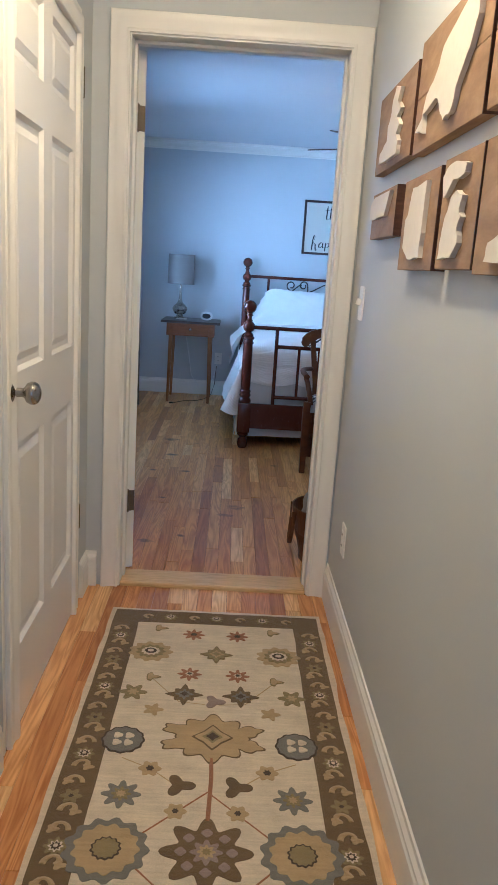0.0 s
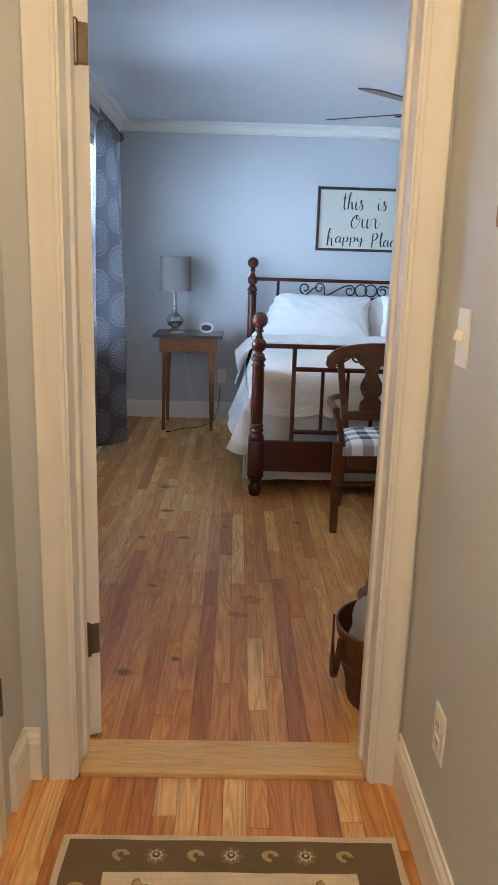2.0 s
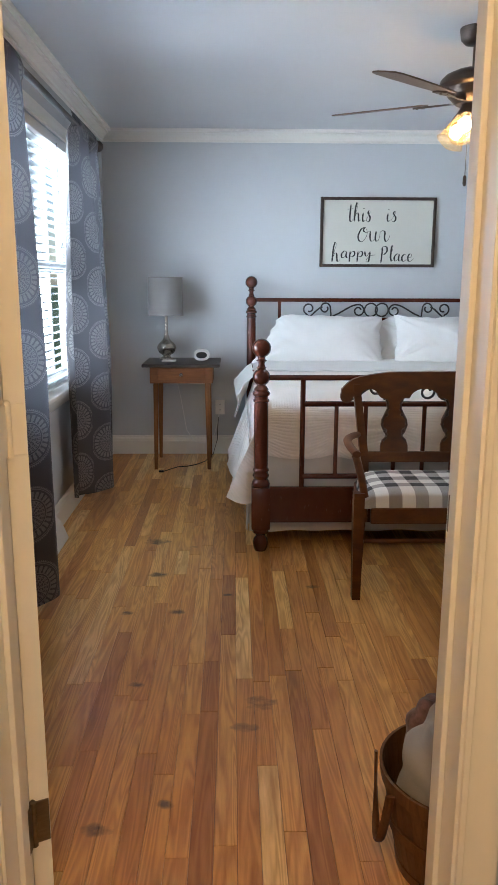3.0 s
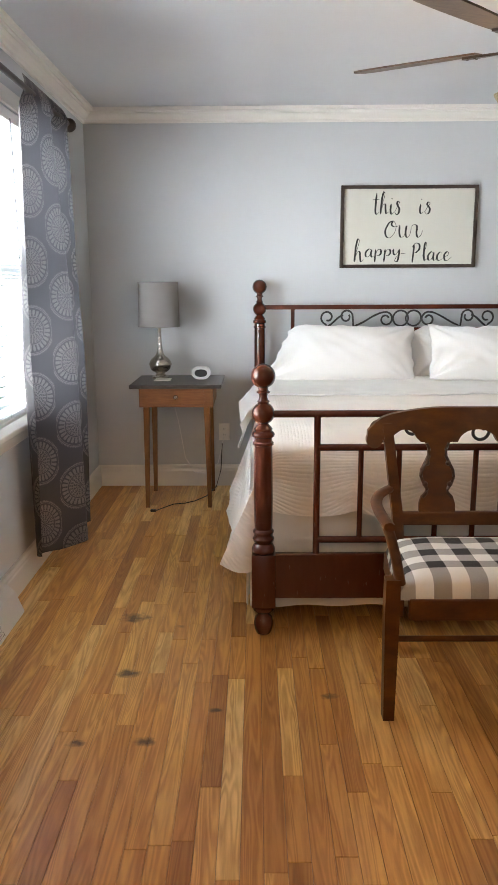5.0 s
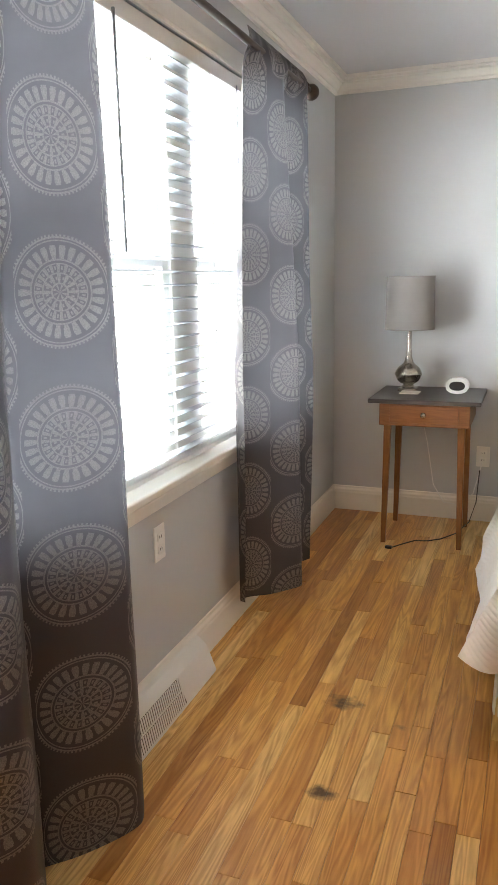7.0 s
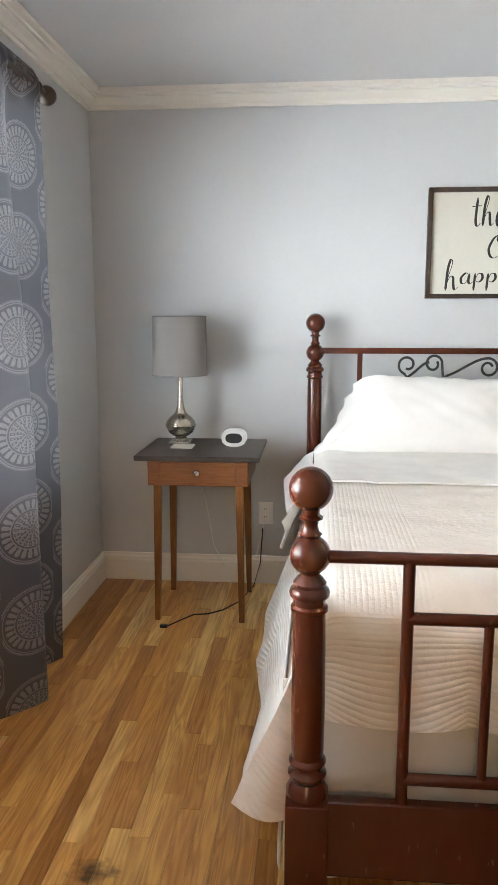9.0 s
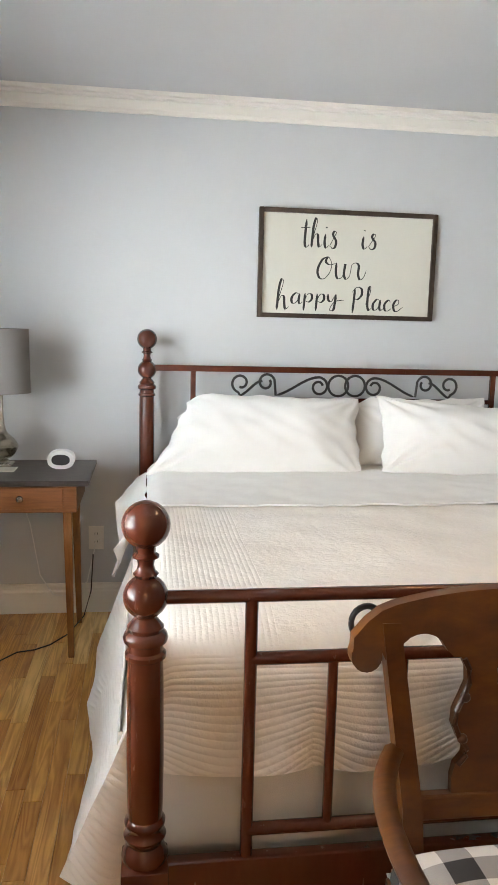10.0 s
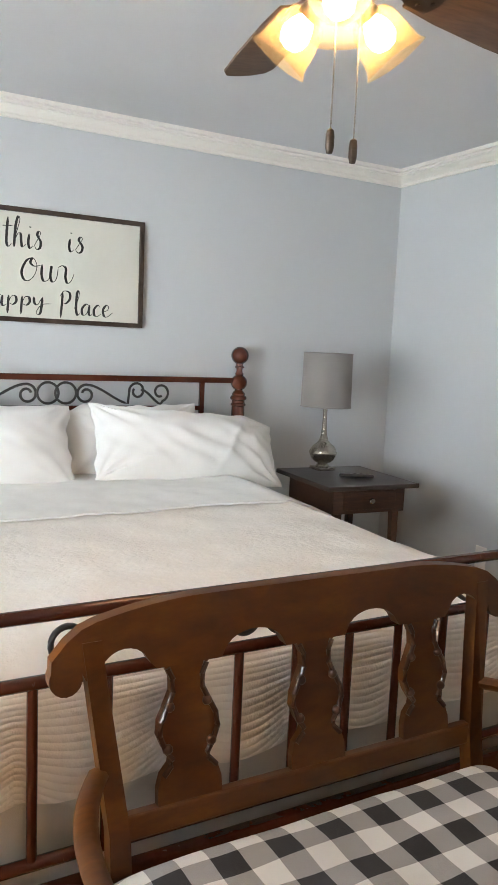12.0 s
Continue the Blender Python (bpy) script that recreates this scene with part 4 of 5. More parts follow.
def f_top(u, v):
    x, y = .195 + 1.88 * u, 6.72 + .84 * v + .012 * noise.noise((u * 7, 0, 5))
    e = min(u, 1 - u) * 1.88
    return (x, y, QZ + .013 - (.035 * max(0, 1 - e / .06) ** 2 if u < .5 else .110 * max(0, 1 - e / .26) ** 1.6) + soft(y, x, 9) * 1.1 + .003 * noise.noise((x * 16, y * 16, 2)))


b = sheet(90, 40, f_top, .006)


def f_side(u, v):
    y = 6.75 + .76 * u
    drop = .10 + .24 * max(0.0, 1 - abs(2 * min(u * 1.15, 1) - .9)) ** .8 + .012 * math.sin(y * 23)
    x = .19 - .115 * v - .012 * math.sin(y * 17 + 2 * v) * v - .010 * noise.noise((y * 9, v * 3, 4))
    return (x, y, QZ - .025 - drop * v ** 1.25)


sheet(40, 18, f_side, .004, b)
part("cloth", b, M_SHEET, fold, smooth=True)


def pillow(name_label, w, h, d, m, seed, puff=1.0, wr=1.0, slope=0.0, s_end=-1):
    """A stuffed pillow, x wide, z high, y thick, with seams and creases."""
    def f(u, v):
        a, c = 2 * u - 1, 2 * v - 1
        a, c = math.sin(a * math.pi / 2), math.sin(c * math.pi / 2)
        edge = max(0, 1 - abs(a) ** 2.6) ** .6 * max(0, 1 - c * c) ** .6
        # corners stay out as soft ears, the sides draw in between them
        x = a * w / 2 * (1 - .05 * (1 - c * c)) + (slope * (c + 1) / 2 * max(0, -a) ** 1.5)
        z = c * h / 2 * (1 - .07 * (1 - a * a) * (.3 if c < 0 else 1)) - (.05 * max(0, (s_end * a - .55) / .45) ** 2 if c > 0 else 0) * c
        z += .010 * noise.noise((a * 5 + seed, 3, 3)) * max(0, c) ** 4
        x += .012 * noise.noise((c * 3 + seed, 8, 3)) * abs(a) ** 6
        crease = 0
        for ca, cc in ((-1, -1), (-1, 1), (1, -1), (1, 1)):
            ang, far = math.atan2(cc - c, (ca - a) * 1.6), math.hypot((ca - a) * 1.6, cc - c)
            crease += .016 * math.sin(ang * 13 + seed * (1 + ca) + cc) * math.exp(-(far / .75) ** 2) * min(1, far * 4)
        wrk = .020 * noise.noise((a * 1.6 + seed, c * 1.5, 0)) + wr * crease + .011 * wr * noise.noise((a * 4 + c * 2.6 + seed, c * 1.6 - a * .6, 1))
        if wr > 1.5:
            wrk += .014 * math.exp(-((a - .42 - .25 * c) / .05) ** 2) - .005 * math.exp(-((a - .54 - .2 * c) / .08) ** 2) + .009 * math.exp(-((a - .68 + .12 * c) / .05) ** 2)
        return x, z, edge * d / 2 * puff + wrk * edge
    b = bmesh.new()
    for s in (-1, 1):
        sheet(80, 48, lambda u, v, s=s: (f(u, v)[0], s * f(u, v)[2], f(u, v)[1]), 0, b)
    bmesh.ops.remove_doubles(b, verts=b.verts[:], dist=.0004)
    ob = part("pillow", b, M_PILLOW, smooth=True)
    ob.matrix_world = m
    return tagged(ob, name_label, "pillow", "pillows on the bed")


pillow("plump white pillow propped against the headboard", .95, .385, .28, pose(.672, 7.425, .926, -26, 1.5, 0), 1.3, 1.05, 1.3, .17)
pillow("creased white pillow leaning low beside another", .92, .375, .27, pose(1.675, 7.39, .905, -34, 4.5, -2), 6.2, 1.05, 1.9, 0, 1)
pillow("white pillow behind the front pillows", .66, .36, .13, pose(1.46, 7.545, .915, -14, 0, 0), 11.0)
pillow("white pillow standing behind the plump one", .62, .28, .10, pose(.64, 7.60, .89, -6, 0, 0), 14.0)

# ---- bench ----
bench = thing("bench", pose(1.10, 5.20, 0, 0, 0, BENCH_TURN), "walnut-stained settle bench with carved splats and open arms", "bench")
BW, BA = .477, .458                                            # half the back's width at the crest; half the seat's width
by0, by1 = -.22, .20


def back_y(z):
    """The back leans away from the seat."""
    return by1 + max(0, z - .42) * .16


def lean(u, v, h):
    return (u, back_y(v) + h, v)


for s in (-1, 1):
    xt, xm, xl = s * (BW - .012), s * (BW - .052), s * (BW - .040)
    b = prism([(xl - .019, 0), (xl + .019, 0), (xm + .020, .42), (xm + .019, .52), (xt + .017, .86), (xt - .017, .86), (xm - .019, .52), (xm - .020, .42)], -.016, .018, lambda u, v, h: (u, back_y(v) + h - max(0, .2 - v) * -.10, v), .005)
    part("back_post", b, M_BENCH, bench, smooth=True)
    xf = s * (BA + .062)
    pts = [(xf - .017, 0), (xf + .017, 0), (xf + .023, .36), (xf + .022, .47), (xf - .022, .47), (xf - .023, .36)]
    b = prism(pts, by0 - .022, by0 + .022, XZ, .004)
    part("front_leg", b, M_BENCH, bench, smooth=True)
    # arm support rising and the arm bowing out and back to the post
    arm = [(s * (BA + .037), by0 + .0, .45), (s * (BA + .052), by0 + .004, .53), (s * (BA + .068), by0 + .02, .595), (s * (BA + .076), by0 + .035, .622)]
    b = tube(arm, .017, 10, taper=(1.0, .95))
    part("arm_support", b, M_BENCH, bench, smooth=True)
    n = 16
    arm = []
    for i in range(n + 1):
        t = i / n
        arm.append((s * (BA + .076 + .014 * math.sin(math.pi * t) - .076 * t ** 3), by0 - .0 + (back_y(.63) - by0 - .005) * t, .632 + .012 * math.sin(math.pi * t) - .006 * t))
    part("arm", tube(arm, .0195, 10, flat=.75), M_BENCH, bench, smooth=True)
# crest rail: shaped top, arches below and rolled ears
CW = BW + .058
poly = []
for i in range(41):
    u = -CW + 2 * CW * i / 40
    q = abs(u) / CW
    poly.append((u, .917 - .047 * max(0, (q - .45) / .55) ** 2.0 - .035 * max(0, (q - .86) / .14) ** 2))
ear = [(CW - .024 + .029 * math.cos(radians(q)), .802 + .029 * math.sin(radians(q))) for q in range(30, -191, -20)]
poly += ear
lowz = []
arches = [(-.404, .036), (-.1425, .056), (.1425, .056), (.404, .036)]
for i in range(81):
    u = (CW - .058) - 2 * (CW - .058) * i / 80
    z = .795
    for c, hw in arches:
        d = abs(u - c)
        if d < hw + .012:
            z = max(z, .795 + .044 * math.sqrt(max(0, 1 - (d / (hw + .012)) ** 2)))
    lowz.append((u, z))
poly += lowz
poly += [(-u, v) for u, v in ear[::-1]]
part("crest_rail", prism(poly, -.014, .014, lean, .003), M_BENCH, bench)
part("lower_back_rail", box(-BW + .065, BW - .065, -.012, .012, .496, .546, .005, m=pose(0, back_y(.535), 0)), M_BENCH, bench)


def vase(cx):
    """Vase-shaped splat outline."""
    prof = [(.065, .540), (.064, .575), (.057, .598), (.041, .615), (.039, .625), (.052, .645), (.062, .67), (.059, .695), (.046, .72), (.034, .745), (.034, .77), (.043, .79), (.059, .806)]
    return [(cx + r, z) for r, z in prof] + [(cx - r, z) for r, z in prof[::-1]], prof


for cx in (-.285, 0, .285):
    o, prof = vase(cx)
    sp = part("splat", prism(o, -.008, .008, lean, .003), M_BENCH, bench)
    for s in (-1, 1):
        line = [(cx + s * (r - .004), z) for r, z in prof[2:12]]
        b = tube([lean(u, v, -.010) for u, v in line], .0055, 8)
        for u, v in (line[3], line[6]):
            merge(b, lathe(ball_profile(.010, 0, 6), 10, None, Matrix.Translation(lean(u - s * .004, v, -.010))))
        part("carving", b, M_GLAZE, sp, "dark-glazed carved edge", smooth=True)
b = box(-BA - .01, BA + .01, by0 - .014, by0 + .014, .335, .405, .005)
part("seat_rail", b, M_BENCH, bench)
part("seat_rail", box(-BA, BA, by1 - .012, by1 + .012, .335, .405, .005), M_BENCH, bench)
for s in (-1, 1):
    b = box(-.012, .012, by0 + .01, by1 - .01, .335, .405, .005, m=pose(s * (BA + .018), 0, 0, 0, 0, s * 4))
    part("seat_rail", b, M_BENCH, bench)
    part("side_stretcher", tube([(s * (BA + .05), by0, .17), (s * BA, by1, .17)], .010, 10), M_BENCH, bench, smooth=True)
part("stretcher", tube([(-BA - .02, by0 + .09, .225), (BA + .02, by0 + .09, .225)], .010, 10), M_BENCH, bench, smooth=True)


def cushion(u, v):
    a, c = 2 * u - 1, 2 * v - 1
    hw = BA + .046 - .035 * (c + 1) / 2
    rim = (1 - abs(a) ** 14) * (1 - abs(c) ** 9)
    return (a * hw, (by0 + by1) / 2 - .004 + c * (by1 - by0 + .01) / 2, .402 + .072 * max(rim, 0) ** .45 + .004 * noise.noise((a * 4, c * 3, 2)))


b = sheet(60, 34, cushion)
part("seat", b, M_CHECK, bench, "black and white buffalo-check seat cushion", smooth=True)


# ---- nightstands and lamps ----
def nightstand(m, label, top_m, body_m, leg_m, w=.546, d=.50):
    ns = thing("nightstand", m, label, "nightstand", "nightstands beside the bed")
    b = bmesh.new()
    part("top", box(-w / 2, w / 2, -d / 2, d / 2, .745, .767, .004), top_m, ns, "dark-stained plank top")
    aw, ad = w / 2 - .075, d / 2 - .055
    b = box(-aw - .024, aw + .024, -ad - .012, ad, .628, .745, .003)
    part("apron", b, body_m, ns)
    dr = part("drawer", box(-aw + .030, aw - .030, -ad - .017, -ad - .010, .645, .733, .002), body_m, ns)
    part("knob", lathe([(0, 0), (.006, 0), (.006, .01), (.013, .014), (.015, .019), (.012, .025), (0, .027)], 16, None, pose(0, -ad - .017, .69, 90, 0, 0)), M_PEWTER, dr, "small pewter knob", smooth=True)
    for sx in (-1, 1):
        for sy in (-1, 1):
            x, y = sx * (aw - .018), sy * (ad - .018)
            b = box(-.019, .019, -.019, .019, 0, .73, .003)
            for v in b.verts:
                k = .62 + .38 * min(1, v.co.z / .6)
                v.co.x = v.co.x * k + x + sx * .012 * (1 - v.co.z / .73)
                v.co.y = v.co.y * k + y + sy * .012 * (1 - v.co.z / .73)
            part("leg", b, leg_m, ns)
    return ns


nightstand(pose(-.310, 7.455, 0), "honey pine nightstand with a dark plank top", M_DARKTOP, M_APRON, M_PINE)
nightstand(pose(2.445, 7.205, 0, 0, 0, -4), "dark walnut nightstand beside the wall", M_DARKTOP, M_DARKNS, M_DARKNS, .50, .53)


def table_lamp(m, label):
    lp = thing("table_lamp", m, label, "lamp", "lamps on the nightstands")
    b = box(-.048, .048, -.048, .048, 0, .016, .003)
    part("base", b, M_NICKEL, lp)
    prof = [(.030, .016), (.034, .020), (.030, .028), (.024, .034)] + [(max(r, .0), z) for r, z in ((.040, .040), (.058, .055), (.0685, .078), (.070, .090), (.0665, .106), (.054, .124), (.036, .138), (.024, .152), (.0165, .18), (.0125, .22), (.0115, .27), (.0115, .31), (.014, .326), (.018, .332), (.014, .338), (.010, .345), (.010, .37))]
    part("body", lathe(prof, 32), M_NICKEL, lp, "brushed nickel gourd body", smooth=True)
    part("band", lathe([(.0705, .083), (.0722, .086), (.0722, .092), (.0705, .095)], 32), M_NICKEL, lp, smooth=True)
    r0, r1, z0, z1 = .128, .124, .325, .595
    b = bmesh.new()
    rings = [[b.verts.new((r * math.cos(2 * math.pi * i / 48), r * math.sin(2 * math.pi * i / 48), z)) for i in range(48)] for r, z in ((r0, z0), (r1, z1), (r1 - .003, z1), (r0 - .003, z0))]
    for k in range(4):
        a, c = rings[k], rings[(k + 1) % 4]
        for i in range(48):
            b.faces.new((a[i], a[(i + 1) % 48], c[(i + 1) % 48], c[i]))
    sh = part("shade", b, M_SHADE, lp, "grey linen drum shade", smooth=True)
    part("trim_ring", tube([(r1 * math.cos(a), r1 * math.sin(a), z1) for a in np.linspace(0, 2 * math.pi, 41)[:-1]], .0025, 6, closed=True), M_SHADE, sh)
    b = tube([(r0 * math.cos(a), r0 * math.sin(a), z0) for a in np.linspace(0, 2 * math.pi, 41)[:-1]], .0025, 6, closed=True)
    part("trim_ring", b, M_SHADE, sh)
    b = bmesh.new()
    for a in (0, 120, 240):
        tube([(0, 0, .36), (r0 * .97 * math.cos(radians(a)), r0 * .97 * math.sin(radians(a)), .345)], .0018, 6, b)
    part("spider", b, M_NICKEL, lp)
    return lp


table_lamp(pose(-.435, 7.545, .767), "brushed nickel table lamp with a grey drum shade")
table_lamp(pose(2.435, 7.395, .767), "brushed nickel table lamp on the dark nightstand")

# ---- sign over the bed ----
sign = thing("wall_sign", pose(1.1405, 7.7845, 1.698), "framed white sign lettered in black script", "sign")
SW, SH = .432, .2525
part("board", box(-SW + .012, SW - .012, -.014, -.003, -SH + .012, SH - .012), M_SIGN, sign)
for x0, x1, z0, z1 in ((-SW, -SW + .021, -SH, SH), (SW - .021, SW, -SH, SH), (-SW + .021, SW - .021, -SH, -SH + .021), (-SW + .021, SW - .021, SH - .021, SH)):
    part("frame", box(x0, x1, -.030, 0, z0, z1, .002), M_FRAME, sign)


# pen strokes of each letter: points in units of the small letters' height, along and up
GLYPHS = {
    "t": (.62, [[(.30, 2.0), (.22, 1.0), (.20, .25), (.34, .0), (.55, .22)], [(-.12, 1.38), (.2, 1.40), (.62, 1.44)]]),
    "h": (.98, [[(.02, .15), (.30, 1.1), (.50, 1.9), (.38, 2.1), (.22, 1.5), (.14, .6), (.10, .0)], [(.12, .35), (.36, .92), (.56, .92), (.60, .45), (.68, .05), (.92, .25)]]),
    "i": (.50, [[(.18, 1.0), (.12, .35), (.24, .0), (.46, .22)], [(.24, 1.42), (.25, 1.50)]]),
    "s": (.66, [[(.0, .12), (.26, .62), (.50, 1.10), (.36, 1.22), (.26, .96), (.50, .52), (.44, .10), (.22, -.03), (.08, .16)]]),
    "o": (1.05, [[(.62, 1.42), (.30, 1.20), (.05, .55), (.16, .05), (.46, .0), (.78, .45), (.86, 1.0), (.66, 1.40), (.52, 1.10), (.74, .90), (1.1, 1.0)]]),
    "u": (1.0, [[(.10, 1.05), (.08, .40), (.20, .02), (.48, .20), (.62, 1.0), (.56, .35), (.68, .0), (.90, .25), (1.0, .95)]]),
    "r": (.92, [[(.0, .95), (.22, 1.08), (.42, .92), (.40, .35), (.52, .0), (.74, .18), (.88, .62)]]),
    "a": (.84, [[(.62, .86), (.40, 1.02), (.12, .60), (.14, .10), (.36, .08), (.56, .50), (.64, .98)], [(.64, .98), (.58, .30), (.68, .02), (.86, .22)]]),
    "p": (.82, [[(.16, 1.0), (.12, .2), (.08, -.62)], [(.14, .35), (.34, .92), (.58, .92), (.62, .50), (.42, .20), (.20, .28)]]),
    "y": (.96, [[(.06, 1.0), (.10, .45), (.30, .30), (.54, .90)], [(.60, 1.0), (.54, .1), (.44, -.50), (.22, -.52), (.30, -.10), (.62, .35), (1.15, .46)]]),
    "P": (.98, [[(.24, 1.98), (.18, .8), (.10, -.30)], [(.04, 1.55), (.34, 2.02), (.70, 1.90), (.72, 1.35), (.44, .95), (.26, 1.0)]]),
    "l": (.48, [[(.04, .5), (.34, 1.5), (.38, 2.1), (.24, 1.9), (.18, .6), (.28, .0), (.46, .2)]]),
    "c": (.66, [[(.54, .80), (.38, .98), (.12, .60), (.14, .10), (.36, .0), (.62, .25)]]),
    "e": (.72, [[(.10, .42), (.42, .60), (.48, .92), (.30, 1.0), (.10, .60), (.16, .08), (.40, .0), (.80, .40)]]),
}


def smooth_line(pts, n=9):
    """A curve through the points."""
    P = [Vector(p) for p in pts]
    P = [P[0] * 2 - P[1]] + P + [P[-1] * 2 - P[-2]]
    out = []
    for i in range(1, len(P) - 2):
        a, b_, c, d = P[i - 1:i + 3]
        for k in range(n):
            t = k / n
            out.append(.5 * ((2 * b_) + (c - a) * t + (2 * a - 5 * b_ + 4 * c - d) * t * t + (3 * b_ - a - 3 * c + d) * t ** 3))
    return out + [P[-2]]


def lettering(text, x, z, size, parent, width=1.0, capital=None):
    """A word in brush script: heavy on the down strokes, light on the up strokes; capital is the first letter's own size, drop and width."""
    b = bmesh.new()
    for n, ch in enumerate(text):
        adv, strokes = GLYPHS[ch]
        sz, drop, wd = capital if capital and n == 0 else (size, 0.0, width)
        for st in strokes:
            line = [Vector((x + p.x * sz * wd, z - drop + p.y * sz)) for p in smooth_line(st)]
            rows = []
            for i, p in enumerate(line):
                d = line[min(i + 1, len(line) - 1)] - line[max(i - 1, 0)]
                d = d.normalized() if d.length > 1e-6 else Vector((0, 1))
                down = max(0.0, -d.y) if len(st) > 3 else abs(d.y) * .9
                tip = min(1.0, .35 + min(i, len(line) - 1 - i) * .22)
                nrm = Vector((-d.y, d.x)) * (.0016 + .0042 * down) * tip
                rows.append([b.verts.new((q.x, h, q.y)) for q in (p + nrm, p - nrm) for h in (-.0152, -.0138)])
            for p, q in zip(rows, rows[1:]):
                for i, j in ((0, 2), (2, 3), (3, 1), (1, 0)):
                    b.faces.new((p[i], p[j], q[j], q[i]))
        x += adv * sz * wd
    part("lettering", b, M_INK, parent, "black script word " + text)


lettering("this", -.225, .078, .064, sign, .98)
lettering("is", .060, .080, .058, sign, 1.22)
lettering("our", -.150, -.064, .072, sign, 1.15)
lettering("happy", -.345, -.186, .050, sign, 1.45, (.068, .030, 1.05))
lettering("Place", .025, -.208, .053, sign, 1.30)

# ---- ceiling fan ----
fan = thing("ceiling_fan", pose(1.12, 5.52, ZC), "dark bronze ceiling fan with three lit glass shades", "ceiling fan")
part("canopy", lathe([(.030, -.068), (.050, -.062), (.066, -.045), (.072, -.012), (.072, 0)], 28), M_BRONZE, fan, smooth=True)
part("downrod", tube([(0, 0, -.175), (0, 0, -.06)], .012, 12), M_BRONZE, fan, smooth=True)
part("motor", lathe([(.020, -.115), (.045, -.118), (.085, -.128), (.125, -.145), (.145, -.165), (.148, -.185), (.140, -.195), (.120, -.200), (.110, -.230), (.085, -.255), (.075, -.265)][::-1], 36, None, pose(0, 0, -.045)), M_BRONZE, fan, smooth=True)
part("light_fitter", lathe([(0, -.410), (.022, -.407), (.045, -.390), (.060, -.370), (.062, -.340), (.050, -.320), (.045, -.28), (.072, -.262)], 28), M_BRONZE, fan, smooth=True)
M_BLADE = wood("fan_blade_veneer", (0.05, 0.028, 0.016), (0.11, 0.065, 0.038), (0.17, 0.105, 0.06), (1.2, 9, 9), 0.45)
for k in range(5):
    a = FAN_ANGLE + 72 * k
    m = pose(0, 0, -.292, 0, 0, a) @ pose(0, 0, 0, -11, 0, 0)
    out = [(.215, -.050), (.32, -.062), (.50, -.070), (.62, -.070), (.652, -.055), (.664, -.02), (.664, .02), (.652, .055), (.62, .070), (.50, .070), (.32, .062), (.215, .050)]
    b = prism(out, -.003, .003, XY, .001)
    b.transform(m)
    bl = part("blade", b, M_BLADE, fan)
    arm = [(.085, -.020), (.15, -.011), (.20, -.030), (.262, -.036), (.272, 0), (.262, .036), (.20, .030), (.15, .011), (.085, .020)]
    b = prism(arm, -.012, -.004, XY, .001)
    for x, y in ((.225, -.018), (.225, .018), (.252, 0)):
        lathe([(.005, -.015), (.005, -.011)], 8, b, pose(x, y, 0))
    b.transform(m)
    part("blade_iron", b, M_BRONZE, bl, "bronze blade bracket")
for k in range(3):
    a = 236 + 120 * k
    m = pose(0, 0, -.350, 0, 0, a) @ pose(.034, 0, 0) @ pose(0, 0, 0, 0, 134, 0)
    part("lamp_arm", lathe([(.011, -.03), (.011, .02), (.020, .028), (.024, .040), (.024, .050)], 16, None, m), M_BRONZE, fan, smooth=True)
    b = bmesh.new()
    prof = [(.024, .040), (.037, .046), (.045, .060), (.048, .085), (.050, .108), (.052, .128), (.057, .139), (.060, .143)]
    seg = 40
    rings = []
    for r, z in prof + [(r - .003, z) for r, z in prof[::-1]]:
        ring = []
        for i in range(seg):
            t = 2 * math.pi * i / seg
            q = (abs(math.cos(t)) ** 3.2 + abs(math.sin(t)) ** 3.2) ** (-1 / 3.2)
            mixr = r * (1 + (q - 1) * min(1, max(0, (z - .05) / .06)))
            ring.append(b.verts.new((mixr * math.cos(t), mixr * math.sin(t), z)))
        rings.append(ring)
    for p, q in zip(rings, rings[1:]):
        for i in range(seg):
            b.faces.new((p[i], p[(i + 1) % seg], q[(i + 1) % seg], q[i]))
    b.transform(m)
    sh = part("glass_shade", b, M_FROST, fan, "lit frosted glass shade", smooth=True)
    part("bulb", lathe([(.012, .042), (.016, .052), (.024, .066), (.029, .082), (.028, .098), (.019, .112), (0, .118)], 18, None, m), M_BULB, sh, "glowing warm bulb", smooth=True)
for x, y, n in ((-.025, -.03, .612), (.030, -.03, .622)):
    b = tube([(x, y, -.39), (x, y, -n)], .0012, 5)
    for i in range(46):
        z = -.395 - i * (n - .40) / 46
        lathe(ball_profile(.0023, 0, 3), 6, b, pose(x, y, z))
    ch = part("pull_chain", b, M_NICKEL, fan, "beaded pull chain")
    part("pull_fob", lathe([(.002, -n), (.007, -n - .004), (.0085, -n - .015), (.0085, -n - .035), (.006, -n - .046), (0, -n - .048)], 12, None, pose(x, y, 0)), M_BRONZE, ch, smooth=True)

# ---- hall: ceiling lamp, plaques, switches, rug ----
lampc = thing("ceiling_light", pose(0.02, HALL_LAMP_Y, ZC), "lit glass bowl ceiling light in the hall", "ceiling light")
part("pan", lathe([(0, -.022), (.12, -.022), (.135, -.012), (.135, 0), (0, 0)], 32), M_NICKEL, lampc, smooth=True)
part("bowl", lathe([(0, -.095), (.04, -.092), (.08, -.078), (.108, -.052), (.118, -.024)], 32), M_HALLGLASS, lampc, smooth=True)


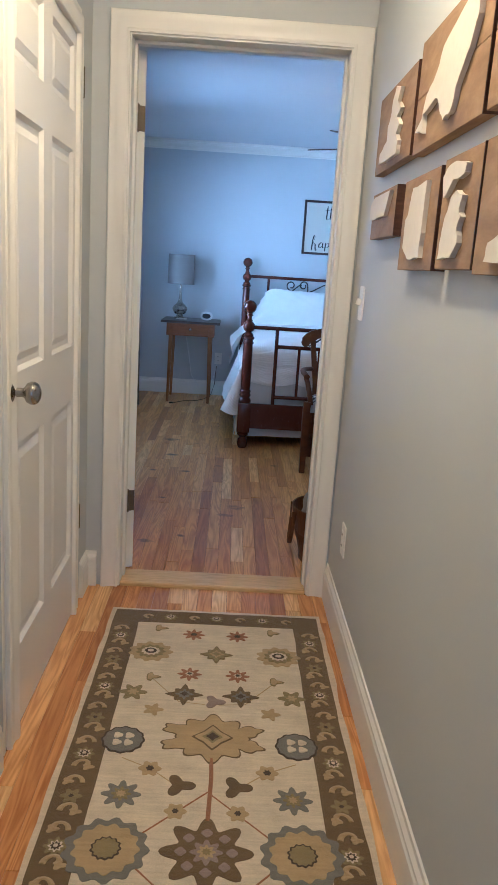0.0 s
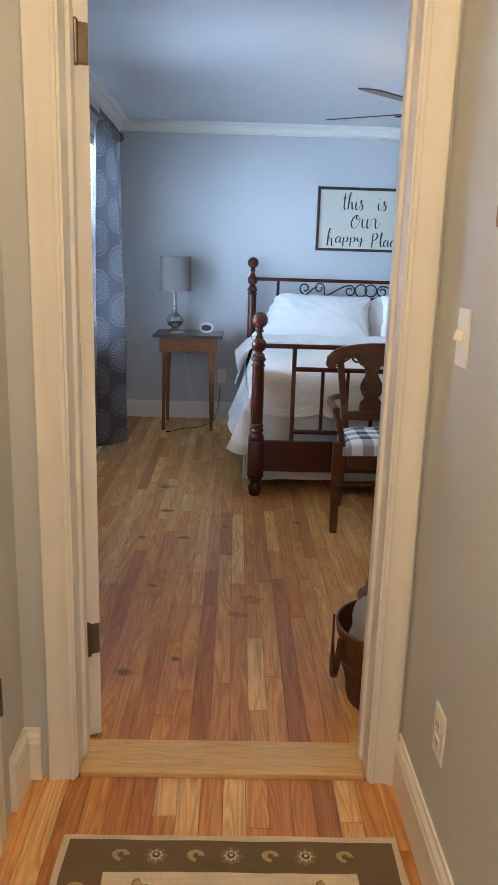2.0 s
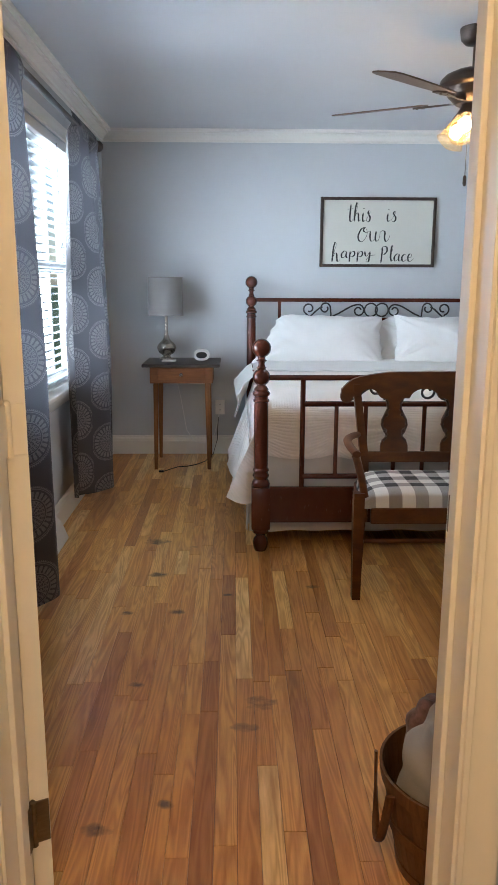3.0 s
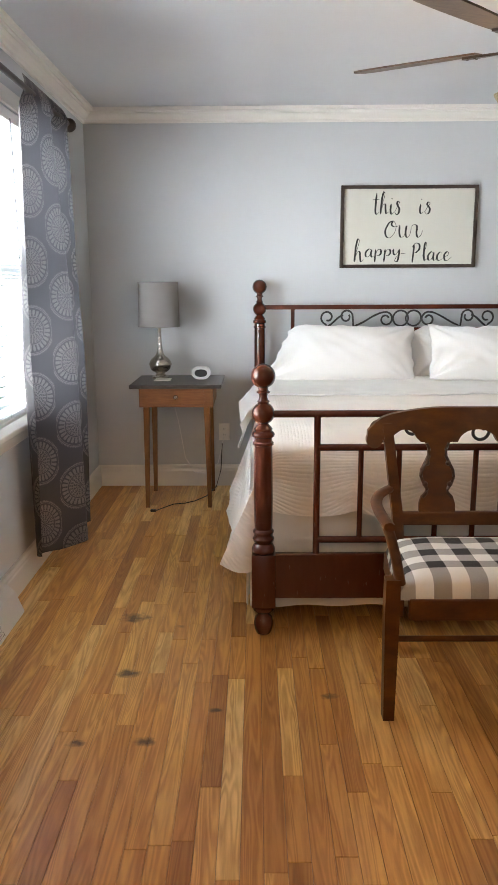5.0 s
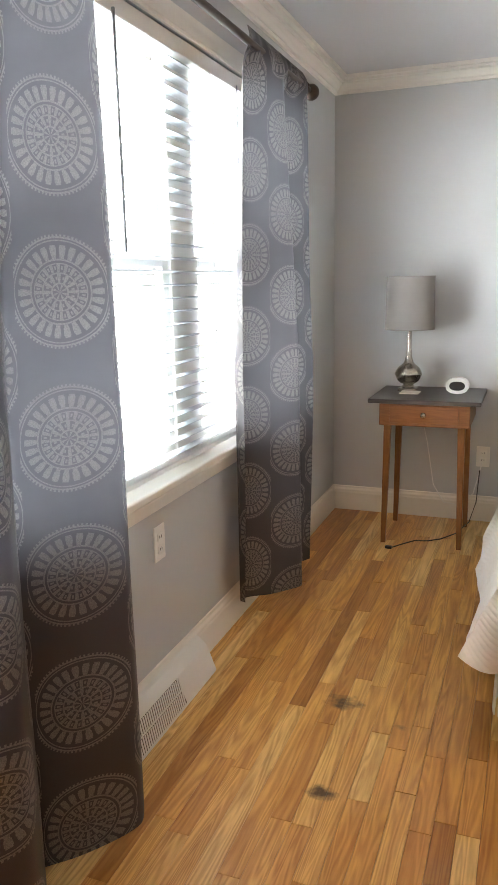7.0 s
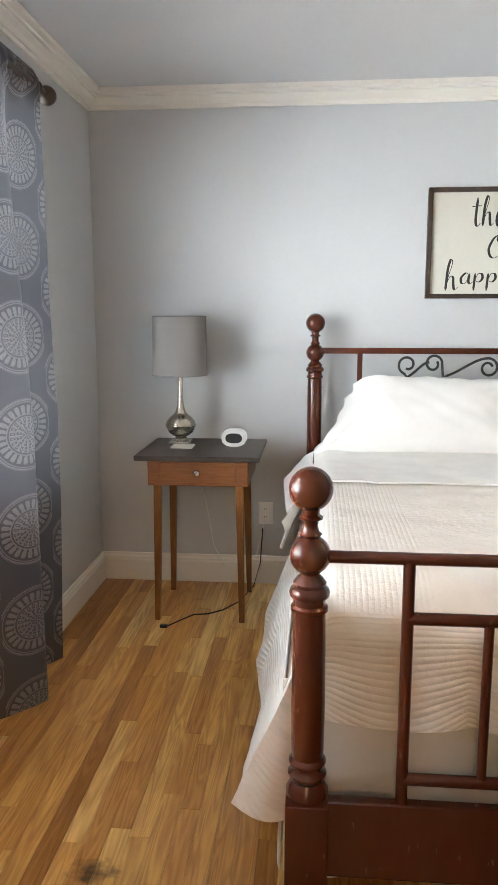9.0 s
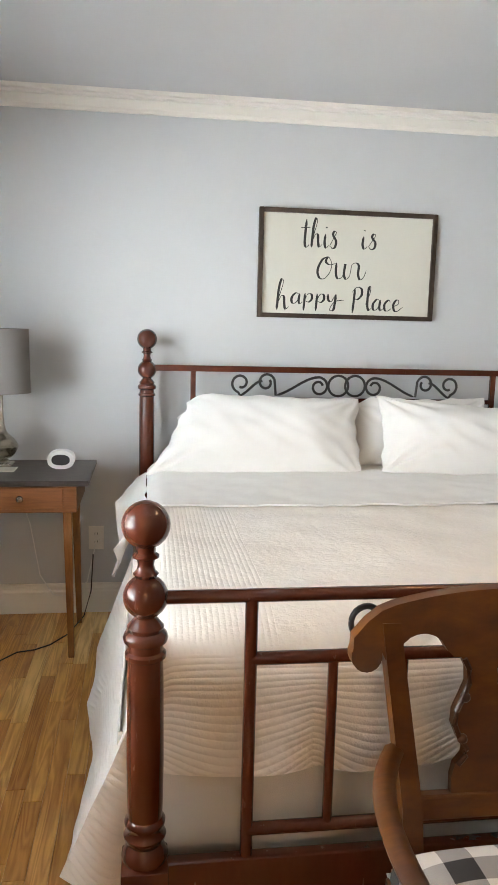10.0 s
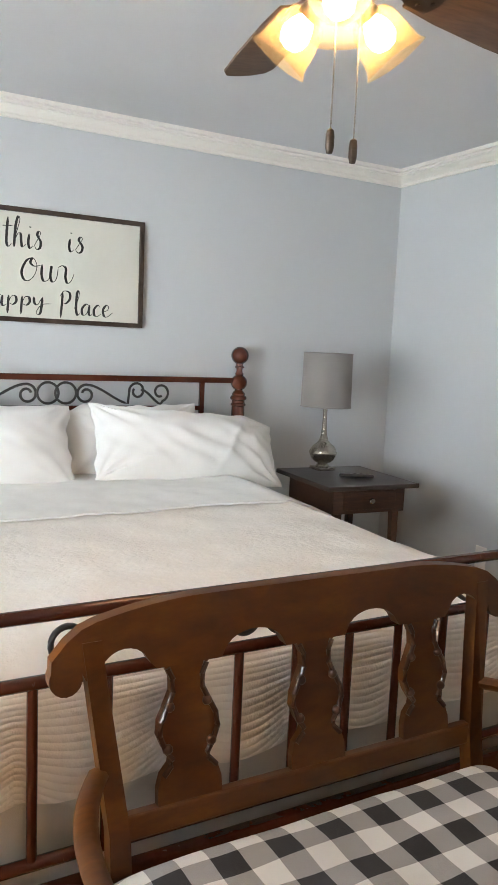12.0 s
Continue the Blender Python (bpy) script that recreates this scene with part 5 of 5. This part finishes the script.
def plate(name, m, label, category, rockers):
    th = thing(name, m, label, category)
    part("cover_plate", box(-.036, .036, -.006, 0, -.058, .058, .003), M_PLATE, th)
    for kind_, z in rockers:
        if kind_ == "toggle":
            part("toggle", box(-.005, .005, -.022, -.005, -.010, .012, .002, m=pose(0, 0, z, -18, 0, 0)), M_PLATE, th)
        else:
            o = part("socket", box(-.017, .017, -.0085, -.005, z - .014, z + .014, .003), M_PLATE, th)
            for x in (-.006, .006):
                part("slot", box(x - .001, x + .001, -.0092, -.0084, z - .003, z + .006), M_BLACK, o)
    return th


DUP = [("socket", -.020), ("socket", .020)]
plate("light_switch", pose(HR, 2.865, 1.190, 0, 0, -90), "ivory toggle light switch on the hall wall", "switch", [("toggle", 0)])
plate("wall_outlet", pose(HR, 2.768, .362, 0, 0, -90), "white duplex outlet on the hall wall", "outlet", DUP)
plate("wall_outlet", pose(-.047, YB, .372), "white duplex outlet behind the bed", "outlet", DUP)
plate("wall_outlet", pose(XL, 5.54, .546, 0, 0, 90), "white outlet under the window sill", "outlet", DUP)
plate("wall_outlet", pose(XR, 6.95, .35, 0, 0, -90), "white outlet on the wall beside the bed", "outlet", DUP)

# floor register under the window
vent = thing("floor_register", pose(XL, 5.415, 0), "white enamelled baseboard heat register", "vent")
prof = [(.017, 0), (.090, 0), (.095, .012), (.060, .100), (.030, .128), (.017, .130)]
part("housing", prism(prof, -.335, .335, lambda u, v, h: (u, h, v), .003), M_VENT, vent)
# housing is solid: dark strips behind the fins paint the slots' inner shade
for z0, z1 in ((.018, .056), (.062, .098)):
    x0, x1 = .0945 - (z0 - .012) * .398, .0945 - (z1 - .012) * .398
    part("opening", prism([(x0, z0), (x0 + .0012, z0), (x1 + .0012, z1), (x1, z1)], -.30, .095, lambda u, v, h: (u, h, v)), M_GAP, vent, "dark strip for the shade inside the slots")
    for k in range(33):
        y = -.294 + k * .012
        part("fin", prism([(x0 + .001, z0), (x0 + .0035, z0), (x1 + .0035, z1), (x1 + .001, z1)], y - .003, y + .003, lambda u, v, h: (u, h + (v - .05) * .25, v)), M_VENT, vent)


# state plaques
SH_A = [(.2, .05), (.78, .05), (.80, .2), (.72, .3), (.80, .42), (.70, .52), (.80, .62), (.68, .74), (.74, .88), (.6, .95), (.52, .8), (.50, .62), (.42, .5), (.44, .3), (.22, .2)]
SH_B = [(.05, .14), (.20, .10), (.18, .26), (.42, .34), (.50, .20), (.58, .08), (.70, .12), (.76, .34), (.88, .52), (.95, .72), (.96, .93), (.86, .97), (.70, .88), (.46, .76), (.38, .56), (.22, .42), (.16, .24)]
SH_C = [(.02, .42), (.75, .42), (.95, .95), (.2, .95), (.02, .80)]
SH_D = [(.22, .22), (.45, .06), (.80, .10), (.82, .5), (.84, .92), (.40, .90), (.30, .62), (.22, .55)]
SH_E = [(.2, .05), (.62, .06), (.78, .2), (.70, .34), (.80, .42), (.72, .52), (.78, .62), (.60, .68), (.42, .62), (.38, .52), (.26, .4), (.22, .2)]
SH_F = [(.15, .66), (.30, .70), (.45, .80), (.78, .82), (.80, .90), (.5, .97), (.25, .94), (.10, .86)]


def plaque(y_far, y_near, z0, z1, thick, shapes, label):
    """A board hung on the east hall wall with a cut-out raised on it; far edge first."""
    pq = thing("wall_plaque", pose(HR, (y_far + y_near) / 2, (z0 + z1) / 2), label, "wall plaque", "wooden plaques in the hall")
    w, h = y_far - y_near, z1 - z0
    nb = max(1, round(h / .16))
    for i in range(nb):
        a, c = -h / 2 + h * i / nb, -h / 2 + h * (i + 1) / nb
        part("board", box(-thick, -.001, -w / 2, w / 2, a + .0006, c - .0006, .0015), M_PALLET, pq)
    # dark strip on the near side only: that edge's shade put into colour
    part("edge_band", box(-thick, -.001, -w / 2 - .004, -w / 2 - .0005, -h / 2, h / 2, .001), M_DARKNS, pq, "dark side edge with shade put into its colour")
    for s in shapes:
        poly = [(w / 2 - (.5 + (u - .5) * .88) * w, -h / 2 + (.5 + (v - .5) * .90) * h) for u, v in s]
        fine = []
        for (a, b_), (c, d) in zip(poly, poly[1:] + poly[:1]):
            for t in (0, .33, .67):
                fine.append((a + (c - a) * t + random.uniform(-.003, .003), b_ + (d - b_) * t + random.uniform(-.003, .003)))
        part("cutout", prism(fine, -thick - .011, -thick - .0005, YZ), M_STATE, pq, "whitewashed wooden state outline")
    return pq


plaque(2.684, 2.215, 1.582, 1.800, .030, [SH_A], "weathered board plaque with a whitewashed state outline")
plaque(2.181, 1.654, 1.573, 1.826, .030, [SH_B], "wide weathered board plaque with a whitewashed state outline")
plaque(1.630, 1.256, 1.573, 1.826, .030, [SH_E], "weathered board plaque with a whitewashed state outline")
plaque(2.660, 2.320, 1.393, 1.525, .030, [SH_C], "small weathered board plaque with a whitewashed state outline")
plaque(2.205, 1.879, 1.304, 1.517, .032, [SH_D], "weathered board plaque with a tall whitewashed state outline")
plaque(1.846, 1.606, 1.307, 1.522, .032, [SH_E, SH_F], "weathered board plaque with two whitewashed outlines")
plaque(1.592, 1.209, 1.299, 1.522, .032, [SH_A], "weathered board plaque with a whitewashed state outline")

# runner
RX, RY1, RY0 = .074, 2.872, .476
rug = thing("runner_rug", pose(RX, (RY0 + RY1) / 2, 0), "cream wool runner with a brown floral border", "rug")
RL = (RY1 - RY0) / 2
RWI = .392


def wavy_box(hw, hl, z0, z1, amp, seed):
    pts = []
    for (ax, ay), (bx, by) in (((-hw, -hl), (hw, -hl)), ((hw, -hl), (hw, hl)), ((hw, hl), (-hw, hl)), ((-hw, hl), (-hw, -hl))):
        n = max(4, int(math.dist((ax, ay), (bx, by)) / .05))
        for i in range(n):
            t = i / n
            x, y = ax + (bx - ax) * t, ay + (by - ay) * t
            pts.append((x + amp * noise.noise((x * 9, y * 9, seed)), y + amp * noise.noise((x * 9, y * 9, seed + 3))))
    return prism(pts, z0, z1, XY)


part("binding", wavy_box(RWI, RL, .0005, .008, .006, 1), WOOL["cream"], rug, "cream bound edge")
part("border", wavy_box(RWI - .017, RL - .017, .0005, .0094, .004, 2), WOOL["brown"], rug, "brown border")
part("field", wavy_box(.281, RL - .112, .0005, .0108, .004, 3), WOOL["cream"], rug, "cream field")


def motif(kind_, x, y, r, colour, z=.0121, lob=8, amp=.22, sx=1.0, sy=1.0, rot=0.0, core=None, name="motif"):
    n = 72
    pts = []
    for i in range(n):
        t = 2 * math.pi * i / n
        if kind_ == "flower":
            q = 1 + amp * math.cos(lob * t)
        elif kind_ == "star":
            q = 1 - amp + 2 * amp * abs(math.cos(lob * t / 2)) ** 2.2
        elif kind_ == "diamond":
            q = 1 / (abs(math.cos(t)) + abs(math.sin(t))) * (1 + amp * math.cos(lob * t))
        else:
            q = 1 + amp * math.cos(lob * t) + amp * .5 * math.cos(2 * lob * t + 1)
        a, c = r * q * math.cos(t) * sx, r * q * math.sin(t) * sy
        pts.append((x + a * math.cos(rot) - c * math.sin(rot), y + a * math.sin(rot) + c * math.cos(rot)))
    ob = part(name, prism(pts, .0100, z, XY), WOOL[colour], rug)
    if core:
        for cc, share, dz in core:
            part("motif_core", prism([(x + (p - x) * share, y + (q - y) * share) for p, q in pts], .0115, z + dz, XY), WOOL[cc], ob)
    return ob


def vine(pts, colour, w=.0035):
    part("stem", tube([(x, y, .0105) for x, y in pts], w, 6, flat=.45), WOOL[colour], rug)


def half(sgn, y0):
    """One repeat of the field's pattern, running from y0 towards the middle; sgn -1 mirrors it."""
    Y = lambda d: y0 - sgn * d
    for s in (-1, 1):
        motif("star", s * .077, Y(.193), .030, "rust", lob=8, amp=.3, core=[("dark", .3, .0012)])
        motif("diamond", s * .200, Y(.155), .024, "olive", lob=3, amp=.3, core=[("tan", .75, .0012)])
        motif("flower", s * .215, Y(.322), .060, "tan", lob=11, amp=.10, sx=1.15, core=[("olive", .66, .0010), ("cream", .42, .0020), ("dark", .28, .003), ("cream", .14, .004)])
        motif("star", s * .077, Y(.455), .030, "rust", lob=8, amp=.3, core=[("cream", .35, .0012), ("dark", .2, .002)])
        motif("diamond", s * .195, Y(.480), .024, "olive", lob=3, amp=.3, core=[("tan", .75, .0012)])
        motif("flower", s * .242, Y(.570), .034, "olive", lob=6, amp=.28, core=[("tan", .4, .0012)])
        motif("diamond", s * .086, Y(.572), .050, "brown", lob=8, amp=.16, core=[("grey", .5, .0012), ("dark", .25, .002)])
        motif("star", s * .172, Y(.657), .024, "tan", lob=5, amp=.3)
        motif("flower", s * .238, Y(.805), .058, "dark", lob=12, amp=.035, core=[("grey", .90, .0010)])
        for q in range(4):
            motif("flower", s * .238 + .022 * math.cos(q * math.pi / 2 + .78), Y(.805) + .022 * math.sin(q * math.pi / 2 + .78), .012, "cream", .0150, lob=3, amp=.15)
        motif("flower", s * .152, Y(.92), .026, "tan", lob=6, amp=.16, core=[("dark", .35, .0012)])
        motif("star", s * .072, Y(.980), .030, "brown", lob=3, amp=.4)
        motif("flower", s * .212, Y(1.020), .040, "grey", lob=8, amp=.25, core=[("olive", .5, .0012), ("tan", .25, .002)])
        motif("flower", s * .075, Y(1.072), .024, "tan", lob=6, amp=.16, core=[("dark", .3, .0012)])
        if sgn > 0:
            motif("flower", s * .220, Y(1.198), .092, "grey", lob=13, amp=.07, core=[("tan", .78, .0010), ("dark", .36, .002), ("olive", .31, .003)])
        vine([(0, Y(1.00)), (s * .07, Y(1.07)), (s * .15, Y(1.15))], "rust", .0028)
        vine([(s * .02, Y(.62)), (s * .10, Y(.61)), (s * .19, Y(.49))], "tan", .0022)
        vine([(s * .075, Y(.985)), (s * .15, Y(.92)), (s * .23, Y(.88))], "tan", .0022)
    motif("diamond", .006, Y(.325), .050, "olive", lob=8, amp=.14, core=[("brown", .92, .0006), ("olive", .86, .001), ("tan", .45, .002), ("olive", .28, .003)])
    motif("star", .006, Y(.605), .026, "mauve", lob=3, amp=.35)
    motif("flower", .006, Y(.78), .088, "brown", .0119, lob=8, amp=.15, sx=1.05, sy=1.12, core=[("tan", .95, .0005)])
    for s in (-1, 1):
        for q in (-1, 1):
            motif("flower", .006 + s * .092, Y(.78) + q * .030, .026, "brown", .0118, lob=5, amp=.14, sx=1.9, sy=1.0, rot=s * q * .25, core=[("tan", .88, .0007)])
    motif("diamond", .006, Y(.78), .055, "brown", .0135, lob=4, amp=.05, core=[("tan", .86, .001), ("olive", .5, .002), ("dark", .32, .003)])
    vine([(.006, Y(.87)), (.008, Y(.95)), (.004, Y(1.10))], "rust", .006)
    if sgn < 0:
        return
    motif("flower", .004, Y(1.198), .088, "brown", lob=8, amp=.22, core=[("mauve", .35, .0012), ("tan", .2, .002), ("olive", .1, .003)])
    for q in range(8):
        a = q * math.pi / 4
        motif("flower", .004 + .058 * math.cos(a), Y(1.198) + .058 * math.sin(a), .012, "mauve", .0135, lob=4, amp=.1)


half(1, RL)
half(-1, -RL)
# border flowers and scrolls
for s in (-1, 1):
    xb = s * .331
    n = 15
    for i in range(n):
        y = RL - .22 - i * .1625
        if y < -RL + .1:
            break
        if i % 2 == 0:
            motif("flower", xb, y, .024, "olive", .0112, lob=8, amp=.2, core=[("cream", .62, .0010), ("dark", .42, .002), ("cream", .2, .003)])
        else:
            motif("flower", xb, y, .022, "olive", .0112, lob=6, amp=.25, core=[("dark", .25, .001)])
        for d, sg in ((-.05, 1), (.05, -1)):
            part("scroll", tube([(xb + sg * .018 * math.cos(k) * s, y + d + .018 * math.sin(k) + .004 * k, .0098) for k in np.linspace(0, 4.3, 10)], .0075, 6, flat=.3), WOOL["tan"], rug)
            motif("flower", xb - sg * .020 * s, y + d * 1.05, .011, "tan", .0108, lob=3, amp=.3, sx=1.2)
for s in (-1, 1):
    yb = s * (RL - .064)
    for i in range(7):
        x = -.255 + i * .085
        if i % 2 == 1:
            motif("flower", x, yb, .022, "olive", .0112, lob=8, amp=.2, core=[("cream", .6, .001), ("dark", .4, .002), ("cream", .18, .003)])
        else:
            part("scroll", tube([(x + .018 * math.cos(k) + .003 * k, yb + .014 * math.sin(k), .0098) for k in np.linspace(0, 4.3, 10)], .0075, 6, flat=.3), WOOL["tan"], rug)

# ---- basket by the door ----
basket = thing("basket", pose(.575, 3.475, 0), "brown splint bushel basket filled with folded clothes", "basket")
R0, R1, BH = .135, .180, .258
for k in range(20):
    a0, a1 = 2 * math.pi * k / 20 + .008, 2 * math.pi * (k + 1) / 20 - .008
    b = bmesh.new()
    V = []
    for a in (a0, (a0 + a1) / 2, a1):
        for z, r in ((.004, R0), (.10, R0 + .022), (.20, R0 + .038), (BH, R1)):
            V.append([b.verts.new((rr * math.cos(a), rr * math.sin(a), z)) for rr in (r, r - .004)])
    for i in range(2):
        for j in range(3):
            for side in (0, 1):
                q = (V[i * 4 + j][side], V[(i + 1) * 4 + j][side], V[(i + 1) * 4 + j + 1][side], V[i * 4 + j + 1][side])
                b.faces.new(q if side == 0 else q[::-1])
    part("splint", b, M_BASKET, basket)
for z, r, hh in ((.243, R1 + .003, .034), (.13, R0 + .030, .026), (.02, R0 + .006, .026)):
    b = bmesh.new()
    rings = [[b.verts.new((rr * math.cos(2 * math.pi * i / 40), rr * math.sin(2 * math.pi * i / 40), zz)) for i in range(40)] for rr, zz in ((r, z - hh / 2), (r + .004, z + hh / 2), (r - .002, z + hh / 2), (r - .004, z - hh / 2))]
    for k in range(4):
        p, q = rings[k], rings[(k + 1) % 4]
        for i in range(40):
            b.faces.new((p[i], p[(i + 1) % 40], q[(i + 1) % 40], q[i]))
    part("hoop", b, M_BASKET, basket, smooth=True)
part("bottom", lathe([(0, .006), (R0 - .003, .006), (R0 - .003, .014), (0, .014)], 30), M_BASKET, basket)
part("handle", tube([(-(R1 + .004 + .006 * math.sin(math.pi * t)), -.09 + .16 * t, .25 - .17 * math.sin(math.pi * t)) for t in np.linspace(0, 1, 15)], .010, 8, flat=.4), M_BASKET, basket, "bent wood handle", smooth=True)


def bundle(x, y, z, r, h, seed, mat_, label, cat):
    def f(u, v):
        t, ph = 2 * math.pi * u, math.pi * (v - .5)
        q = 1 + .16 * noise.noise((math.cos(t) * 1.5 + seed, math.sin(t) * 1.5, ph)) + .06 * math.sin(ph * 9 + 2 * math.cos(t))
        return (r * q * math.cos(ph) ** .7 * math.cos(t), r * q * math.cos(ph) ** .7 * math.sin(t), h * math.sin(ph) * q)
    b = sheet(40, 24, f)
    bmesh.ops.remove_doubles(b, verts=b.verts[:], dist=.0005)
    ob = part("clothes", b, mat_, smooth=True)
    ob.matrix_world = pose(x, y, z)
    return tagged(ob, label, cat)


bundle(.572, 3.455, .245, .135, .135, 2, M_BASKETCLOTH, "folded grey knit garment stuffed in the basket", "clothes")
bundle(.545, 3.575, .265, .072, .095, 7, M_BASKETRED, "dark patterned knit garment in the basket", "clothes")

# ---- small things on the nightstands ----
clock = thing("alarm_clock", pose(-.175, 7.50, .767), "white oval alarm clock with a black face", "clock")


def oval(w, h, n=32, p=2.4):
    return [(w * math.copysign(abs(math.cos(t)) ** (2 / p), math.cos(t)), h + h * math.copysign(abs(math.sin(t)) ** (2 / p), math.sin(t))) for t in np.linspace(0, 2 * math.pi, n, endpoint=False)]


part("case", prism(oval(.057, .040), -.03, .03, XZ, .006), M_WHITEPL, clock, smooth=True)
part("face", prism([(u * .68, .040 + (v - .040) * .58) for u, v in oval(.057, .040)], -.0335, -.029, XZ, .001), M_BLACK, clock, "black clock face")
remote = thing("remote_control", pose(2.47, 7.15, .767, 0, 0, 150), "black remote control lying on the nightstand", "remote control")
part("case", box(-.085, .085, -.02, .02, 0, .018, .006), M_BLACK, remote)
for i in range(4):
    part("button", box(-.06 + i * .03, -.045 + i * .03, -.006, .006, .0178, .020, .001), M_IRON, remote)
tagged(part("coaster", box(-.46, -.36, 7.40, 7.50, .7672, .772, .002), M_SIGN), "pale square coaster under the lamp", "coaster")
cord = thing("power_cord", pose(-.3, 7.45, 0), "black lamp cord lying on the floor", "cord")
part("cable", tube([(.24, .30, .30), (.23, .28, .12), (.20, .22, .02), (.145, .05, .004), (.08, -.06, .004), (.02, -.11, .004), (-.05, -.13, .004), (-.10, -.20, .004), (-.146, -.27, .004)], .0032, 6), M_BLACK, cord, smooth=True)
part("plug", box(-.175, -.140, -.285, -.262, 0, .014, .004), M_BLACK, cord)
cord2 = thing("power_cord", pose(-.15, 7.72, 0), "pale lamp cord hanging behind the nightstand", "cord")
part("cable", tube([(-.25, -.12, .76), (-.20, .02, .45), (-.16, .03, .20), (-.10, .03, .10), (-.02, .03, .09), (.06, .04, .16), (.10, .055, .34)], .0028, 6), M_WHITEPL, cord2, smooth=True)

# ---- floor boards, last ----
def boards(x0, x1, y0, y1, parent, w, near, limit):
    """Strip boards along y with staggered ends; near(x, y) picks those that are pieces of their own."""
    rng = random.Random(11)
    shared = {}
    rest = bmesh.new()
    count = 0
    n = round((x1 - x0) / w)
    w = (x1 - x0) / n
    lengths = [.32, .45, .6, .75, .9, 1.1, 1.35]
    for i in range(n):
        xc = x0 + (i + .5) * w
        y = y0 - rng.uniform(0, .6)
        while y < y1:
            L = rng.choice(lengths)
            if y + L < y0 + .08:
                L += .3
            if y1 - y - L < .12:
                L = y1 - y + .001
            a, c = max(y, y0), min(y + L, y1)
            y += L
            if c - a < .03:
                continue
            own = near(xc, (a + c) / 2) and count < limit
            key = round(c - a, 2)
            hw, hl, g = w / 2 - .00045, (c - a) / 2 - .0005, .0008
            if own:
                if key not in shared:
                    b = bmesh.new()
                    lo = [b.verts.new((sx * hw, sy * hl, -.010)) for sx, sy in ((-1, -1), (1, -1), (1, 1), (-1, 1))]
                    mi = [b.verts.new((sx * hw, sy * hl, -g)) for sx, sy in ((-1, -1), (1, -1), (1, 1), (-1, 1))]
                    hi = [b.verts.new((sx * (hw - g), sy * (hl - g), 0)) for sx, sy in ((-1, -1), (1, -1), (1, 1), (-1, 1))]
                    for p, q in ((lo, mi), (mi, hi)):
                        for k in range(4):
                            b.faces.new((p[k], p[(k + 1) % 4], q[(k + 1) % 4], q[k]))
                    b.faces.new(hi)
                    me = bpy.data.meshes.new("board")
                    b.to_mesh(me)
                    b.free()
                    me.materials.append(M_OAK)
                    shared[key] = me
                ob = new("board", shared[key])
                ob.parent = parent
                ob.location = (xc, (a + c) / 2, rng.uniform(-.0004, .0003))
                count += 1
            else:
                vs = [rest.verts.new((xc + sx * hw, (a + c) / 2 + sy * hl, z)) for z in (-.010, 0) for sx, sy in ((-1, -1), (1, -1), (1, 1), (-1, 1))]
                for k in range(4):
                    rest.faces.new((vs[k], vs[(k + 1) % 4], vs[4 + (k + 1) % 4], vs[4 + k]))
                rest.faces.new(vs[4:])
    ob = part("board_field", rest, M_OAK, parent)
    ob["kind"] = "stuff"


boards(XL, XR, YF, YB, floor, .0572, lambda x, y: x < 1.25 and y < 7.4, 295)
boards(HL, HR, HY0, HY1, floor_hall, .0572, lambda x, y: y > .9, 150)
